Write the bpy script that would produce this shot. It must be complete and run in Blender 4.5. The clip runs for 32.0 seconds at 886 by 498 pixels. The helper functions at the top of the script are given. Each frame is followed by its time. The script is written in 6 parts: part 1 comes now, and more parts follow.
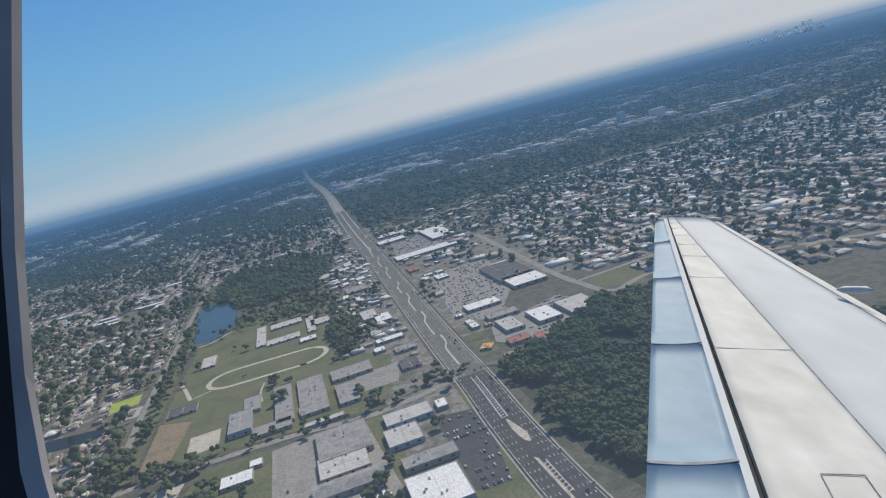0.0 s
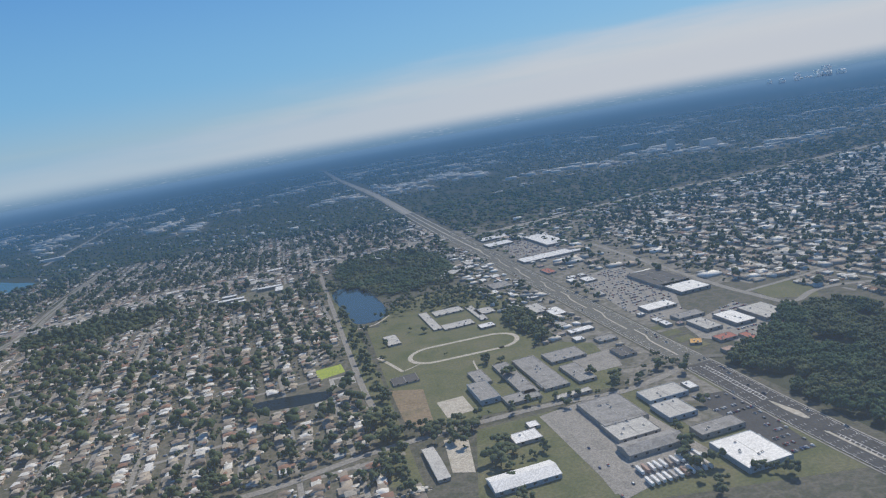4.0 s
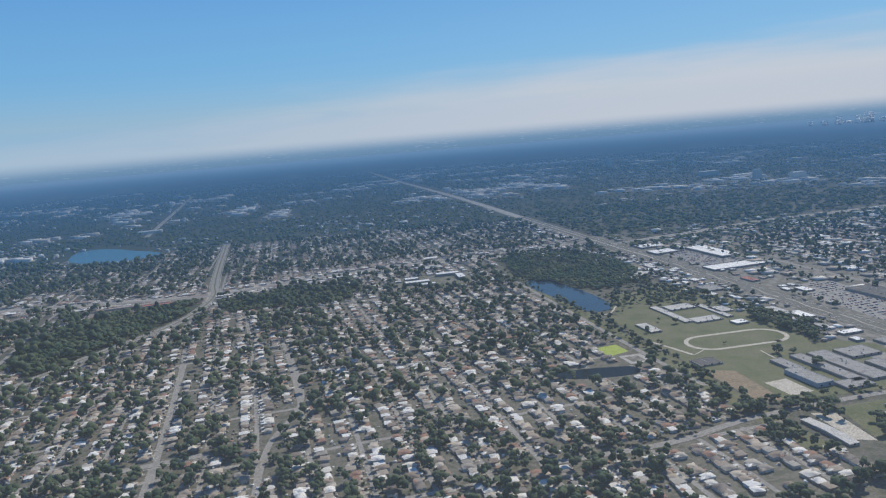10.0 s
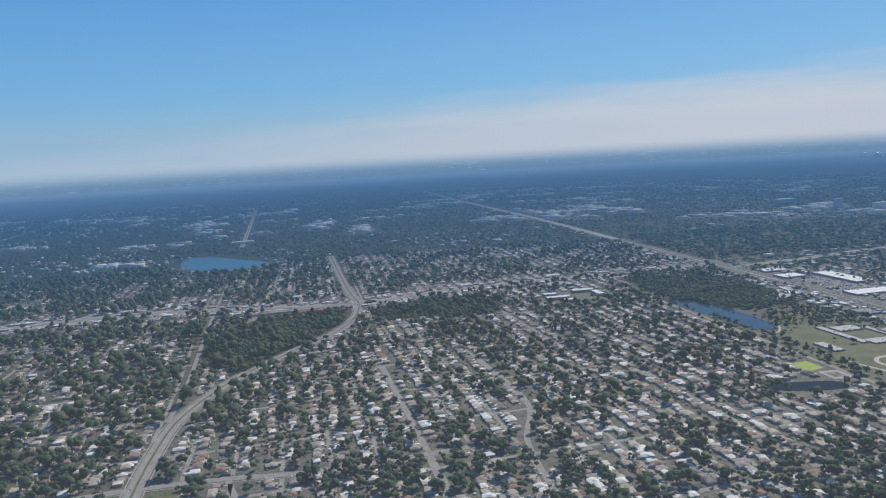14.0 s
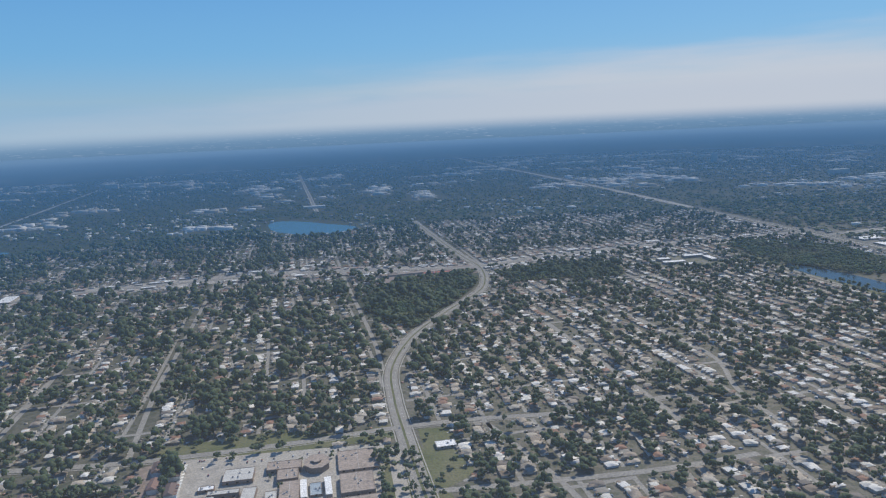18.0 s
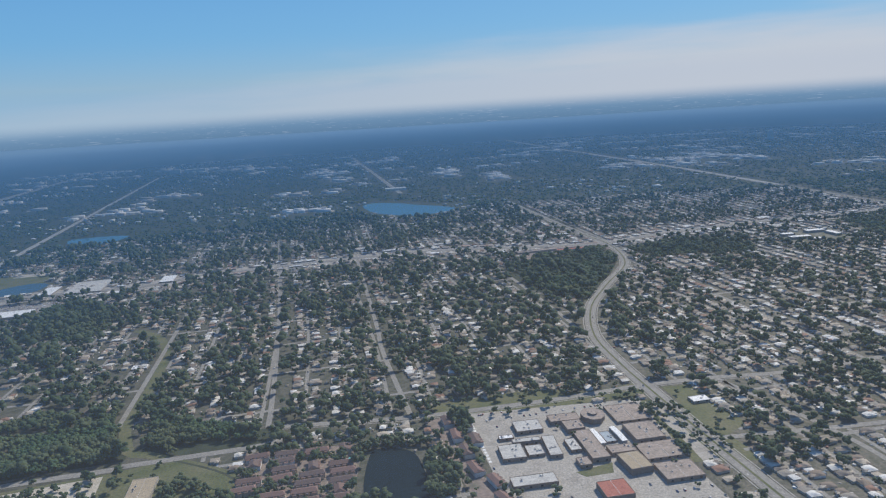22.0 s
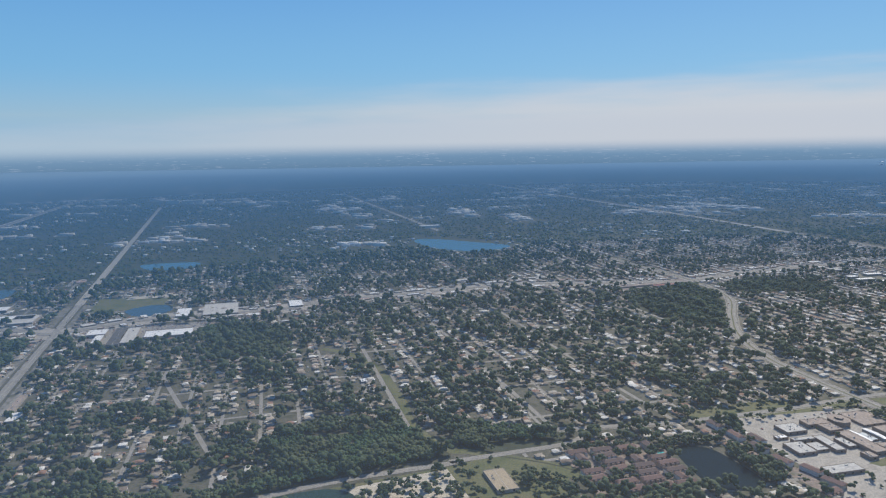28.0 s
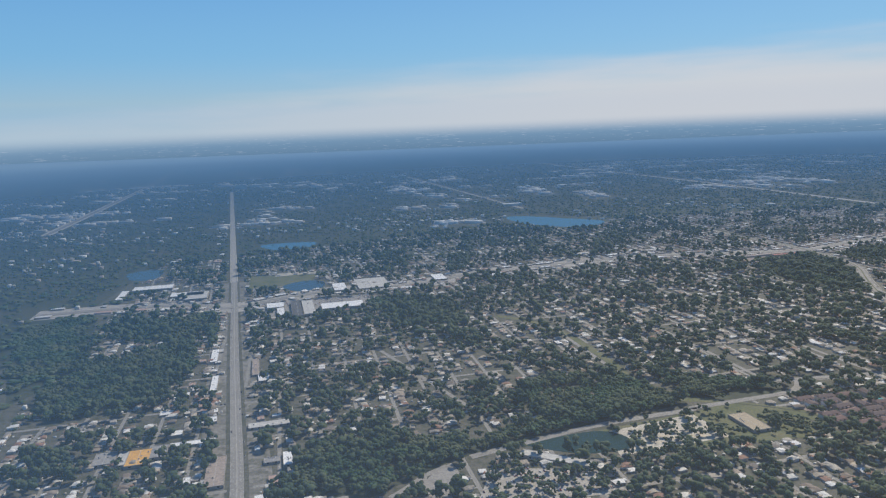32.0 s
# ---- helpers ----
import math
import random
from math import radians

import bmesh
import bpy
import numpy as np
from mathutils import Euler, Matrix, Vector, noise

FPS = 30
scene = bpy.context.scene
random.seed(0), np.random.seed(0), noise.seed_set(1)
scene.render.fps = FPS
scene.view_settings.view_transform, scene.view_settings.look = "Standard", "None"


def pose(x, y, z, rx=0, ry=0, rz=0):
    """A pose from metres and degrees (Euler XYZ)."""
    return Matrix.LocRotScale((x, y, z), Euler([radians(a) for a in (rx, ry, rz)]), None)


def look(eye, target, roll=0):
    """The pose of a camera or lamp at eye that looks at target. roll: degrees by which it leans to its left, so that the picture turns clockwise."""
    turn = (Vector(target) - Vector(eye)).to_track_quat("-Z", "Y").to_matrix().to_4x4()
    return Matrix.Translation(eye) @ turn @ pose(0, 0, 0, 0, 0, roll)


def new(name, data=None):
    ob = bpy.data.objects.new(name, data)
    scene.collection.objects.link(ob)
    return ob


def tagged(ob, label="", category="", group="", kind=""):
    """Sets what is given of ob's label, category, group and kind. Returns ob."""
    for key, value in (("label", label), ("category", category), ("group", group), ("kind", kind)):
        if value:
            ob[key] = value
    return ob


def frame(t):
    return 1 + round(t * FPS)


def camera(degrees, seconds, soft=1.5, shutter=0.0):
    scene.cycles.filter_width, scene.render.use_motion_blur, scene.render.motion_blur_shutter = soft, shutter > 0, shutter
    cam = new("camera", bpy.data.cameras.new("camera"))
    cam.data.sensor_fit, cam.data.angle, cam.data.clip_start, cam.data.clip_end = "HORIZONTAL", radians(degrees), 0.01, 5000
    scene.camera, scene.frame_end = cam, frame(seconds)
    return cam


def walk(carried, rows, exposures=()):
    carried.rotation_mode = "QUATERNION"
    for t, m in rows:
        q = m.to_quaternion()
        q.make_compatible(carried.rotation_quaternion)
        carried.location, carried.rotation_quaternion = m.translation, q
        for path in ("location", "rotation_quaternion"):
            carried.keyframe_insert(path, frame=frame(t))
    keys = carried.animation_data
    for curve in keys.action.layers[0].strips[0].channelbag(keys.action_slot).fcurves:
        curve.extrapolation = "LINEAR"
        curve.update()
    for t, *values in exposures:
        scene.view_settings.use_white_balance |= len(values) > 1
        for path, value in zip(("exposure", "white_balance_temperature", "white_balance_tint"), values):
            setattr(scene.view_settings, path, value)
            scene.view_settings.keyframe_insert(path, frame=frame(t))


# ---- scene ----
cam = camera(63.70, 32.0, soft=1.25)
PATH = [
    (0.0, -0.00, 0.00, 116.72, 78.874, 14.379, -6.706),
    (0.5, -15.78, -5.52, 121.44, 78.995, 14.237, -6.465),
    (1.0, -31.70, -10.19, 125.58, 79.453, 13.887, -6.458),
    (1.5, -47.75, -14.12, 129.20, 80.101, 13.744, -7.008),
    (2.0, -63.90, -17.40, 132.35, 79.775, 13.158, -7.596),
    (2.5, -80.14, -20.12, 135.10, 79.169, 12.325, -7.496),
    (3.0, -96.45, -22.39, 137.49, 79.130, 11.644, -7.378),
    (3.5, -112.82, -24.27, 139.57, 79.144, 10.241, -6.838),
    (5.5, -178.60, -29.35, 145.59, 82.940, 8.316, -7.780),
    (6.0, -195.09, -30.30, 146.70, 82.225, 7.015, -7.731),
    (6.5, -211.57, -31.23, 147.71, 81.165, 6.544, -7.356),
    (7.0, -228.06, -32.16, 148.64, 80.536, 5.974, -6.639),
    (7.5, -244.55, -33.14, 149.52, 80.689, 5.323, -6.586),
    (8.0, -261.03, -34.19, 150.36, 81.193, 5.256, -6.824),
    (8.5, -277.51, -35.35, 151.19, 81.425, 5.665, -6.883),
    (9.0, -293.98, -36.63, 152.01, 80.618, 5.745, -6.093),
    (9.5, -310.46, -38.04, 152.84, 80.782, 5.436, -6.117),
    (10.0, -326.94, -39.61, 153.69, 80.742, 4.639, -6.576),
    (10.5, -343.42, -41.35, 154.57, 80.750, 3.888, -6.687),
    (11.0, -359.92, -43.25, 155.49, 80.977, 4.388, -6.013),
    (11.5, -376.42, -45.33, 156.44, 81.213, 3.984, -5.611),
    (12.0, -392.95, -47.59, 157.43, 81.593, 3.887, -5.771),
    (12.5, -409.51, -50.01, 158.46, 81.819, 3.511, -5.407),
    (13.0, -426.09, -52.61, 159.54, 81.477, 3.240, -5.201),
    (13.5, -442.72, -55.37, 160.66, 81.643, 3.290, -5.023),
    (14.0, -459.39, -58.28, 161.82, 82.500, 3.136, -4.595),
    (14.5, -476.11, -61.34, 163.01, 81.367, 3.072, -4.774),
    (15.0, -492.90, -64.52, 164.24, 80.017, 3.119, -3.705),
    (15.5, -509.75, -67.83, 165.48, 78.614, 3.391, -3.620),
    (17.5, -577.94, -81.96, 170.61, 80.712, 2.986, -4.167),
    (18.0, -595.22, -85.64, 171.89, 79.844, 2.649, -4.152),
    (18.5, -612.60, -89.35, 173.16, 78.640, 1.572, -3.963),
    (19.0, -630.09, -93.06, 174.40, 77.832, 1.481, -4.111),
    (19.5, -647.69, -96.78, 175.61, 77.932, 1.897, -4.168),
    (20.0, -665.40, -100.47, 176.78, 78.611, 2.152, -4.320),
    (20.5, -683.23, -104.14, 177.91, 79.250, 2.876, -4.677),
    (21.0, -701.18, -107.76, 178.99, 79.391, 3.119, -3.905),
    (21.5, -719.25, -111.32, 180.01, 79.167, 3.550, -3.493),
    (22.0, -737.44, -114.82, 180.97, 78.496, 3.456, -3.030),
    (22.5, -755.75, -118.25, 181.86, 78.953, 3.567, -3.022),
    (23.0, -774.17, -121.60, 182.68, 80.443, 2.992, -2.830),
    (23.5, -792.70, -124.87, 183.44, 80.736, 2.312, -3.042),
    (24.0, -811.33, -128.06, 184.12, 79.877, 2.174, -2.493),
    (24.5, -830.07, -131.18, 184.73, 79.167, 1.911, -2.278),
    (25.0, -848.89, -134.22, 185.28, 80.298, 2.855, -1.703),
    (25.5, -867.79, -137.20, 185.75, 81.282, 2.469, -1.643),
    (27.5, -943.94, -148.78, 187.15, 80.732, 0.796, -8.461),
    (28.0, -963.03, -151.70, 187.41, 81.681, 0.931, -7.988),
    (28.5, -982.11, -154.69, 187.68, 82.021, 1.620, -7.835),
    (29.0, -1001.14, -157.78, 187.96, 82.104, 1.989, -7.675),
    (29.5, -1020.10, -161.02, 188.27, 82.074, 2.141, -7.580),
    (30.0, -1038.97, -164.46, 188.63, 82.322, 2.303, -8.245),
    (30.5, -1057.72, -168.15, 189.08, 81.191, 1.968, -8.186),
    (31.0, -1076.31, -172.15, 189.64, 80.616, 1.758, -7.633),
    (31.5, -1094.70, -176.52, 190.34, 80.647, 1.400, -7.359),
    (32.0, -1112.86, -181.34, 191.22, 80.194, 2.201, -6.471),
]
walk(cam, [(t, pose(x, y, z, rx, ry, rz)) for t, x, y, z, rx, ry, rz in PATH],
     exposures=[(0.0, 0.03, 6800, 10), (3.5, 0.0, 6700, 10), (9.0, 0.0, 6450, 10), (13.0, 0.0, 6350, 10), (24.0, -0.02, 6350, 10), (28.0, 0.08, 6600, 10), (32.0, 0.10, 6750, 10)])

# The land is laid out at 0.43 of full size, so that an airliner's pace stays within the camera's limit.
GRID = radians(8.0)            # streets run on a grid turned by this much
UX, UY = math.cos(GRID), math.sin(GRID)


# ---- world and sun ----
SUN_AZ, SUN_EL = radians(52.0), radians(44.0)   # azimuth from +x towards +y
world = bpy.data.worlds.new("sky")
scene.world = world
world.use_nodes = True
wn, wl = world.node_tree.nodes, world.node_tree.links
wn.clear()
w_out = wn.new("ShaderNodeOutputWorld")
w_bg = wn.new("ShaderNodeBackground")
w_sky = wn.new("ShaderNodeTexSky")
w_sky.sky_type = "NISHITA"
w_sky.sun_disc = False
w_sky.sun_elevation = SUN_EL
w_sky.sun_rotation = radians(90.0) - SUN_AZ
w_sky.air_density, w_sky.dust_density, w_sky.ozone_density = 1.0, 0.6, 3.0
w_co = wn.new("ShaderNodeTexCoord")
w_sep = wn.new("ShaderNodeSeparateXYZ")
wl.new(w_co.outputs["Generated"], w_sep.inputs[0])


def w_math(op, a, b=0.0, c=0.0):
    n = wn.new("ShaderNodeMath")
    n.operation = op
    for i, v in enumerate((a, b, c)):
        if isinstance(v, (int, float)):
            n.inputs[i].default_value = v
        else:
            wl.new(v, n.inputs[i])
    return n.outputs[0]


def w_mix(fac, a, b):
    n = wn.new("ShaderNodeMix")
    n.data_type = "RGBA"
    for sock, v in ((n.inputs[0], fac), (n.inputs[6], a), (n.inputs[7], b)):
        if isinstance(v, tuple):
            sock.default_value = (*v, 1)
        elif isinstance(v, (int, float)):
            sock.default_value = v
        else:
            wl.new(v, sock)
    return n.outputs[2]


def w_ramp(v, lo, hi):
    n = wn.new("ShaderNodeMapRange")
    n.interpolation_type = "SMOOTHSTEP"
    n.inputs[1].default_value, n.inputs[2].default_value = lo, hi
    wl.new(v, n.inputs[0])
    return n.outputs[0]


w_str = w_mix(1.0, (0, 0, 0), w_sky.outputs[0])
w_gain = wn.new("ShaderNodeVectorMath")
w_gain.operation = "SCALE"
w_gain.inputs["Scale"].default_value = 0.085
wl.new(w_str, w_gain.inputs[0])
# thin high cloud bank above the horizon, thicker towards the sun's side, with a streaky upper edge
w_noise = wn.new("ShaderNodeTexNoise")
w_map = wn.new("ShaderNodeMapping")
w_map.inputs["Scale"].default_value = (3.0, 3.0, 26.0)
wl.new(w_co.outputs["Generated"], w_map.inputs[0])
wl.new(w_map.outputs[0], w_noise.inputs["Vector"])
w_noise.inputs["Scale"].default_value = 1.6
w_noise.inputs["Detail"].default_value = 7.0
w_up = w_sep.outputs[2]
w_side = w_ramp(w_sep.outputs[0], -0.70, 0.55)
w_top = w_math("MULTIPLY_ADD", w_side, 0.058, 0.016)
w_wob = w_math("MULTIPLY_ADD", w_noise.outputs["Fac"], 0.075, -0.0375)
w_rel = w_math("SUBTRACT", w_math("SUBTRACT", w_up, w_top), w_wob)
w_bank = w_math("MULTIPLY", w_ramp(w_rel, 0.030, -0.034), w_math("MULTIPLY_ADD", w_side, 0.50, 0.18))
w_low = w_mix(w_ramp(w_up, 0.0, 0.11), (0.315, 0.475, 0.62), (0.155, 0.43, 0.735))
w_blue = w_mix(w_ramp(w_up, 0.42, 0.85), w_mix(w_ramp(w_up, 0.06, 0.36), w_low, (0.050, 0.245, 0.68)), (0.10, 0.25, 0.55))
w_clear = w_mix(w_math("MAXIMUM", w_ramp(w_up, 0.10, 0.02), 0.80), w_gain.outputs[0], w_blue)
w_air = w_mix(w_bank, w_clear, (0.63, 0.62, 0.66))
# the last of the land before the horizon, haze painted into its colours, with pale specks of far towns
w_speck = wn.new("ShaderNodeTexNoise")
w_smap = wn.new("ShaderNodeMapping")
w_smap.inputs["Scale"].default_value = (70.0, 70.0, 1500.0)
wl.new(w_co.outputs["Generated"], w_smap.inputs[0])
wl.new(w_smap.outputs[0], w_speck.inputs["Vector"])
w_speck.inputs["Scale"].default_value = 1.0
w_speck.inputs["Detail"].default_value = 4.0
w_hazed_land = w_mix(w_ramp(w_up, -0.040, -0.004), (0.100, 0.194, 0.322), (0.172, 0.300, 0.462))
w_hazed_land = w_mix(w_math("MULTIPLY", w_ramp(w_speck.outputs["Fac"], 0.62, 0.70), 0.6), w_hazed_land, (0.40, 0.49, 0.64))
w_all = w_mix(w_ramp(w_up, -0.017, 0.005), w_hazed_land, w_air)
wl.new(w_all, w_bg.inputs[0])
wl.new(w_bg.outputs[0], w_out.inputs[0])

sun = new("sun", bpy.data.lights.new("sun", "SUN"))
sun.data.energy, sun.data.angle, sun.data.color = 5.0, radians(0.6), (1.0, 0.91, 0.765)
sun_from = Vector((math.cos(SUN_EL) * math.cos(SUN_AZ), math.cos(SUN_EL) * math.sin(SUN_AZ), math.sin(SUN_EL)))
sun.matrix_world = look((0, 0, 800), Vector((0, 0, 800)) - sun_from)


# ---- materials ----
def material(name, colours, scale=0.5, rough=0.85, metal=0.0, vary="noise", bump=0.0, spec=0.3, fine=6.0, grit=0.26):
    """A mottled surface: colours are spread over a two-scale noise, or over pieces by Random (object) or island."""
    m = bpy.data.materials.new(name)
    m.use_nodes = True
    n, l = m.node_tree.nodes, m.node_tree.links
    b = n["Principled BSDF"]
    b.inputs["Roughness"].default_value, b.inputs["Metallic"].default_value = rough, metal
    b.inputs["Specular IOR Level"].default_value = spec
    geo, obi = n.new("ShaderNodeNewGeometry"), n.new("ShaderNodeObjectInfo")
    big, small = n.new("ShaderNodeTexNoise"), n.new("ShaderNodeTexNoise")
    for t, s, d in ((big, scale, 5.0), (small, scale * fine, 3.0)):
        t.inputs["Scale"].default_value, t.inputs["Detail"].default_value = s, d
        l.new(geo.outputs["Position"], t.inputs["Vector"])
    ramp = n.new("ShaderNodeValToRGB")
    el = ramp.color_ramp.elements
    while len(el) < len(colours):
        el.new(0.5)
    lo, hi = (0.30, 0.70) if vary == "noise" else (0.0, 1.0)
    for i, c in enumerate(colours):
        el[i].position = lo + (hi - lo) * i / max(1, len(colours) - (1 if vary == "noise" else 0))
        el[i].color = (*c, 1)
    if vary == "noise":
        l.new(big.outputs["Fac"], ramp.inputs[0])
    else:
        ramp.color_ramp.interpolation = "CONSTANT"
        l.new(geo.outputs["Random Per Island"] if vary == "island" else obi.outputs["Random"], ramp.inputs[0])
    grain = n.new("ShaderNodeMapRange")
    grain.inputs[1].default_value, grain.inputs[2].default_value = 0.3, 0.7
    grain.inputs[3].default_value, grain.inputs[4].default_value = 1.0 - grit, 1.0 + grit
    l.new(small.outputs["Fac"], grain.inputs[0])
    mul = n.new("ShaderNodeVectorMath")
    mul.operation = "SCALE"
    l.new(ramp.outputs[0], mul.inputs[0])
    l.new(grain.outputs[0], mul.inputs["Scale"])
    l.new(mul.outputs[0], b.inputs["Base Color"])
    if bump:
        bp = n.new("ShaderNodeBump")
        bp.inputs["Strength"].default_value = bump
        l.new(small.outputs["Fac"], bp.inputs["Height"])
        l.new(bp.outputs[0], b.inputs["Normal"])
    return m


M_GROUND = material("land", [(0.056, 0.066, 0.042), (0.078, 0.084, 0.058), (0.122, 0.117, 0.094), (0.067, 0.075, 0.051), (0.098, 0.097, 0.074)], 0.12, fine=7)
M_LAWN = material("mown_grass", [(0.085, 0.105, 0.042), (0.125, 0.135, 0.065), (0.155, 0.15, 0.085)], 0.06, fine=12)
M_BRIGHT = material("bright_turf", [(0.30, 0.38, 0.06), (0.36, 0.42, 0.08)], 0.2)
M_BARE = material("bare_soil", [(0.20, 0.155, 0.095), (0.26, 0.20, 0.13), (0.17, 0.15, 0.09)], 0.08, fine=8)
M_SAND = material("pale_sand", [(0.42, 0.38, 0.31), (0.52, 0.48, 0.41), (0.36, 0.34, 0.27)], 0.15)
M_ROAD = material("worn_asphalt", [(0.125, 0.128, 0.112), (0.155, 0.155, 0.138), (0.11, 0.112, 0.10)], 0.12, fine=10)
M_DARK = material("dark_asphalt", [(0.05, 0.052, 0.056), (0.075, 0.076, 0.08)], 0.1, fine=10)
M_STREET = material("grey_street", [(0.24, 0.23, 0.21), (0.30, 0.287, 0.262)], 0.1, fine=8)
M_LOT = material("parking_concrete", [(0.25, 0.24, 0.22), (0.31, 0.295, 0.27), (0.21, 0.20, 0.185)], 0.12, fine=9)
M_WALKWAY = material("pale_concrete", [(0.34, 0.325, 0.295), (0.42, 0.405, 0.37)], 0.3)
M_WARMLOT = material("beige_concrete", [(0.335, 0.312, 0.275), (0.40, 0.374, 0.332), (0.29, 0.27, 0.24)], 0.1, fine=9)
M_SHOPLAND = material("lots_and_verges", [(0.085, 0.095, 0.05), (0.125, 0.13, 0.075), (0.20, 0.19, 0.16), (0.105, 0.115, 0.065), (0.17, 0.16, 0.135), (0.09, 0.105, 0.05)], 0.07, fine=9)
M_TOWNLAND = material("lots_and_yards", [(0.115, 0.115, 0.085), (0.20, 0.19, 0.17), (0.13, 0.13, 0.10), (0.25, 0.235, 0.21), (0.15, 0.145, 0.12), (0.095, 0.10, 0.065)], 0.06, fine=7)
M_YARD = material("yards_and_drives", [(0.076, 0.084, 0.055), (0.105, 0.104, 0.078), (0.160, 0.149, 0.12), (0.086, 0.092, 0.062), (0.122, 0.117, 0.092)], 0.16, fine=7)
M_PLAZA = material("reddish_plaza", [(0.21, 0.17, 0.15), (0.26, 0.21, 0.185), (0.14, 0.14, 0.11)], 0.08)
M_PAINT = material("white_paint", [(0.72, 0.72, 0.70), (0.80, 0.80, 0.78)], 1.0)
M_LEAF = material("tree_leaves", [(0.034, 0.062, 0.036), (0.050, 0.082, 0.043), (0.082, 0.106, 0.056), (0.042, 0.072, 0.040)], 0.06, 0.8, fine=22, bump=0.5, spec=0.15, grit=0.42)
M_WOODS = material("woods_canopy", [(0.042, 0.080, 0.044), (0.060, 0.104, 0.052), (0.104, 0.120, 0.062), (0.050, 0.092, 0.049)], 0.022, 0.85, fine=30, bump=0.4, spec=0.1, grit=0.48)
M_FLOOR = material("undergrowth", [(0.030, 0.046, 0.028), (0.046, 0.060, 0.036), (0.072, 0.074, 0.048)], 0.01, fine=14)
M_BARK = material("tree_bark", [(0.09, 0.07, 0.05), (0.13, 0.10, 0.075)], 2.0)
ROOFS = [(0.268, 0.248, 0.218), (0.369, 0.345, 0.303), (0.218, 0.177, 0.142), (0.575, 0.557, 0.511), (0.319, 0.278, 0.227), (0.261, 0.158, 0.117), (0.177, 0.158, 0.142), (0.42, 0.369, 0.303), (0.286, 0.243, 0.201), (0.63, 0.621, 0.592), (0.673, 0.664, 0.637)]
M_ROOF_I = material("shingle_roofs", ROOFS, 1.5, vary="island")
M_ROOF_O = material("shingle_roof", ROOFS, 1.5, vary="object")
M_TILE_ROOF = material("red_tile_roof", [(0.19, 0.125, 0.11), (0.235, 0.15, 0.13), (0.165, 0.12, 0.11)], 1.2, vary="object")
M_WALL_I = material("house_walls", [(0.50, 0.46, 0.40), (0.60, 0.58, 0.54), (0.40, 0.33, 0.27), (0.66, 0.66, 0.64)], 1.0, vary="island")
M_WALL_O = material("house_wall", [(0.50, 0.46, 0.40), (0.60, 0.58, 0.54), (0.40, 0.33, 0.27), (0.66, 0.66, 0.64)], 1.0, vary="object")
M_WHITE = material("white_membrane_roof", [(0.74, 0.74, 0.73), (0.82, 0.82, 0.81), (0.70, 0.70, 0.69)], 0.25, 0.6)
M_CLUTTER = material("yard_things", [(0.55, 0.54, 0.51), (0.30, 0.28, 0.25), (0.70, 0.70, 0.68), (0.16, 0.15, 0.14), (0.40, 0.36, 0.31), (0.24, 0.28, 0.33), (0.36, 0.20, 0.15)], 1.0, vary="island")
M_GREY = material("weathered_flat_roof", [(0.24, 0.235, 0.23), (0.32, 0.315, 0.305), (0.21, 0.205, 0.20)], 0.18, fine=7)
M_PALE = material("pale_gravel_roof", [(0.44, 0.43, 0.41), (0.54, 0.53, 0.50), (0.40, 0.39, 0.37)], 0.2, fine=7)
M_TAN = material("pinkish_tan_roof", [(0.315, 0.262, 0.222), (0.36, 0.30, 0.258), (0.285, 0.24, 0.205)], 0.12, fine=7)
M_BLACK = material("dark_flat_roof", [(0.085, 0.085, 0.088), (0.12, 0.12, 0.12)], 0.2)
M_ORANGE = material("orange_roof", [(0.62, 0.34, 0.10), (0.70, 0.42, 0.14)], 0.2)
M_RED = material("brick_red_roof", [(0.36, 0.13, 0.10), (0.42, 0.17, 0.13)], 0.3)
M_GOLD = material("sandy_gold_roof", [(0.36, 0.295, 0.205), (0.42, 0.35, 0.25)], 0.3)
M_MIX_I = material("commercial_roofs", [(0.44, 0.43, 0.40), (0.78, 0.78, 0.76), (0.32, 0.305, 0.28), (0.60, 0.58, 0.54), (0.40, 0.345, 0.295), (0.76, 0.75, 0.73)], 0.5, vary="island")
M_FARROOF_I = material("big_pale_roofs", [(0.80, 0.80, 0.78), (0.62, 0.60, 0.56), (0.84, 0.84, 0.83), (0.72, 0.71, 0.68), (0.50, 0.48, 0.44)], 0.3, vary="island")
M_MIX_O = material("commercial_roof", [(0.44, 0.43, 0.41), (0.80, 0.80, 0.78), (0.34, 0.30, 0.27), (0.58, 0.56, 0.53), (0.76, 0.76, 0.75), (0.70, 0.70, 0.69), (0.42, 0.30, 0.25)], 0.5, vary="object")
M_STUCCO = material("stucco_wall", [(0.32, 0.295, 0.26), (0.38, 0.355, 0.32)], 0.4)
M_BROWNWALL = material("brown_brick_wall", [(0.235, 0.185, 0.15), (0.28, 0.22, 0.18)], 0.6)
M_BLUEWALL = material("blue_metal_and_shade_wall", [(0.32, 0.38, 0.43), (0.36, 0.42, 0.46)], 0.4, 0.5)
M_UNIT = material("galvanised_unit", [(0.48, 0.49, 0.50), (0.58, 0.58, 0.58)], 1.0, 0.5, 0.3)
M_CAR_I = material("car_paints", [(0.75, 0.75, 0.75), (0.10, 0.10, 0.11), (0.40, 0.41, 0.43), (0.28, 0.04, 0.04), (0.07, 0.11, 0.22), (0.62, 0.60, 0.56)], 1.0, 0.3, vary="island")
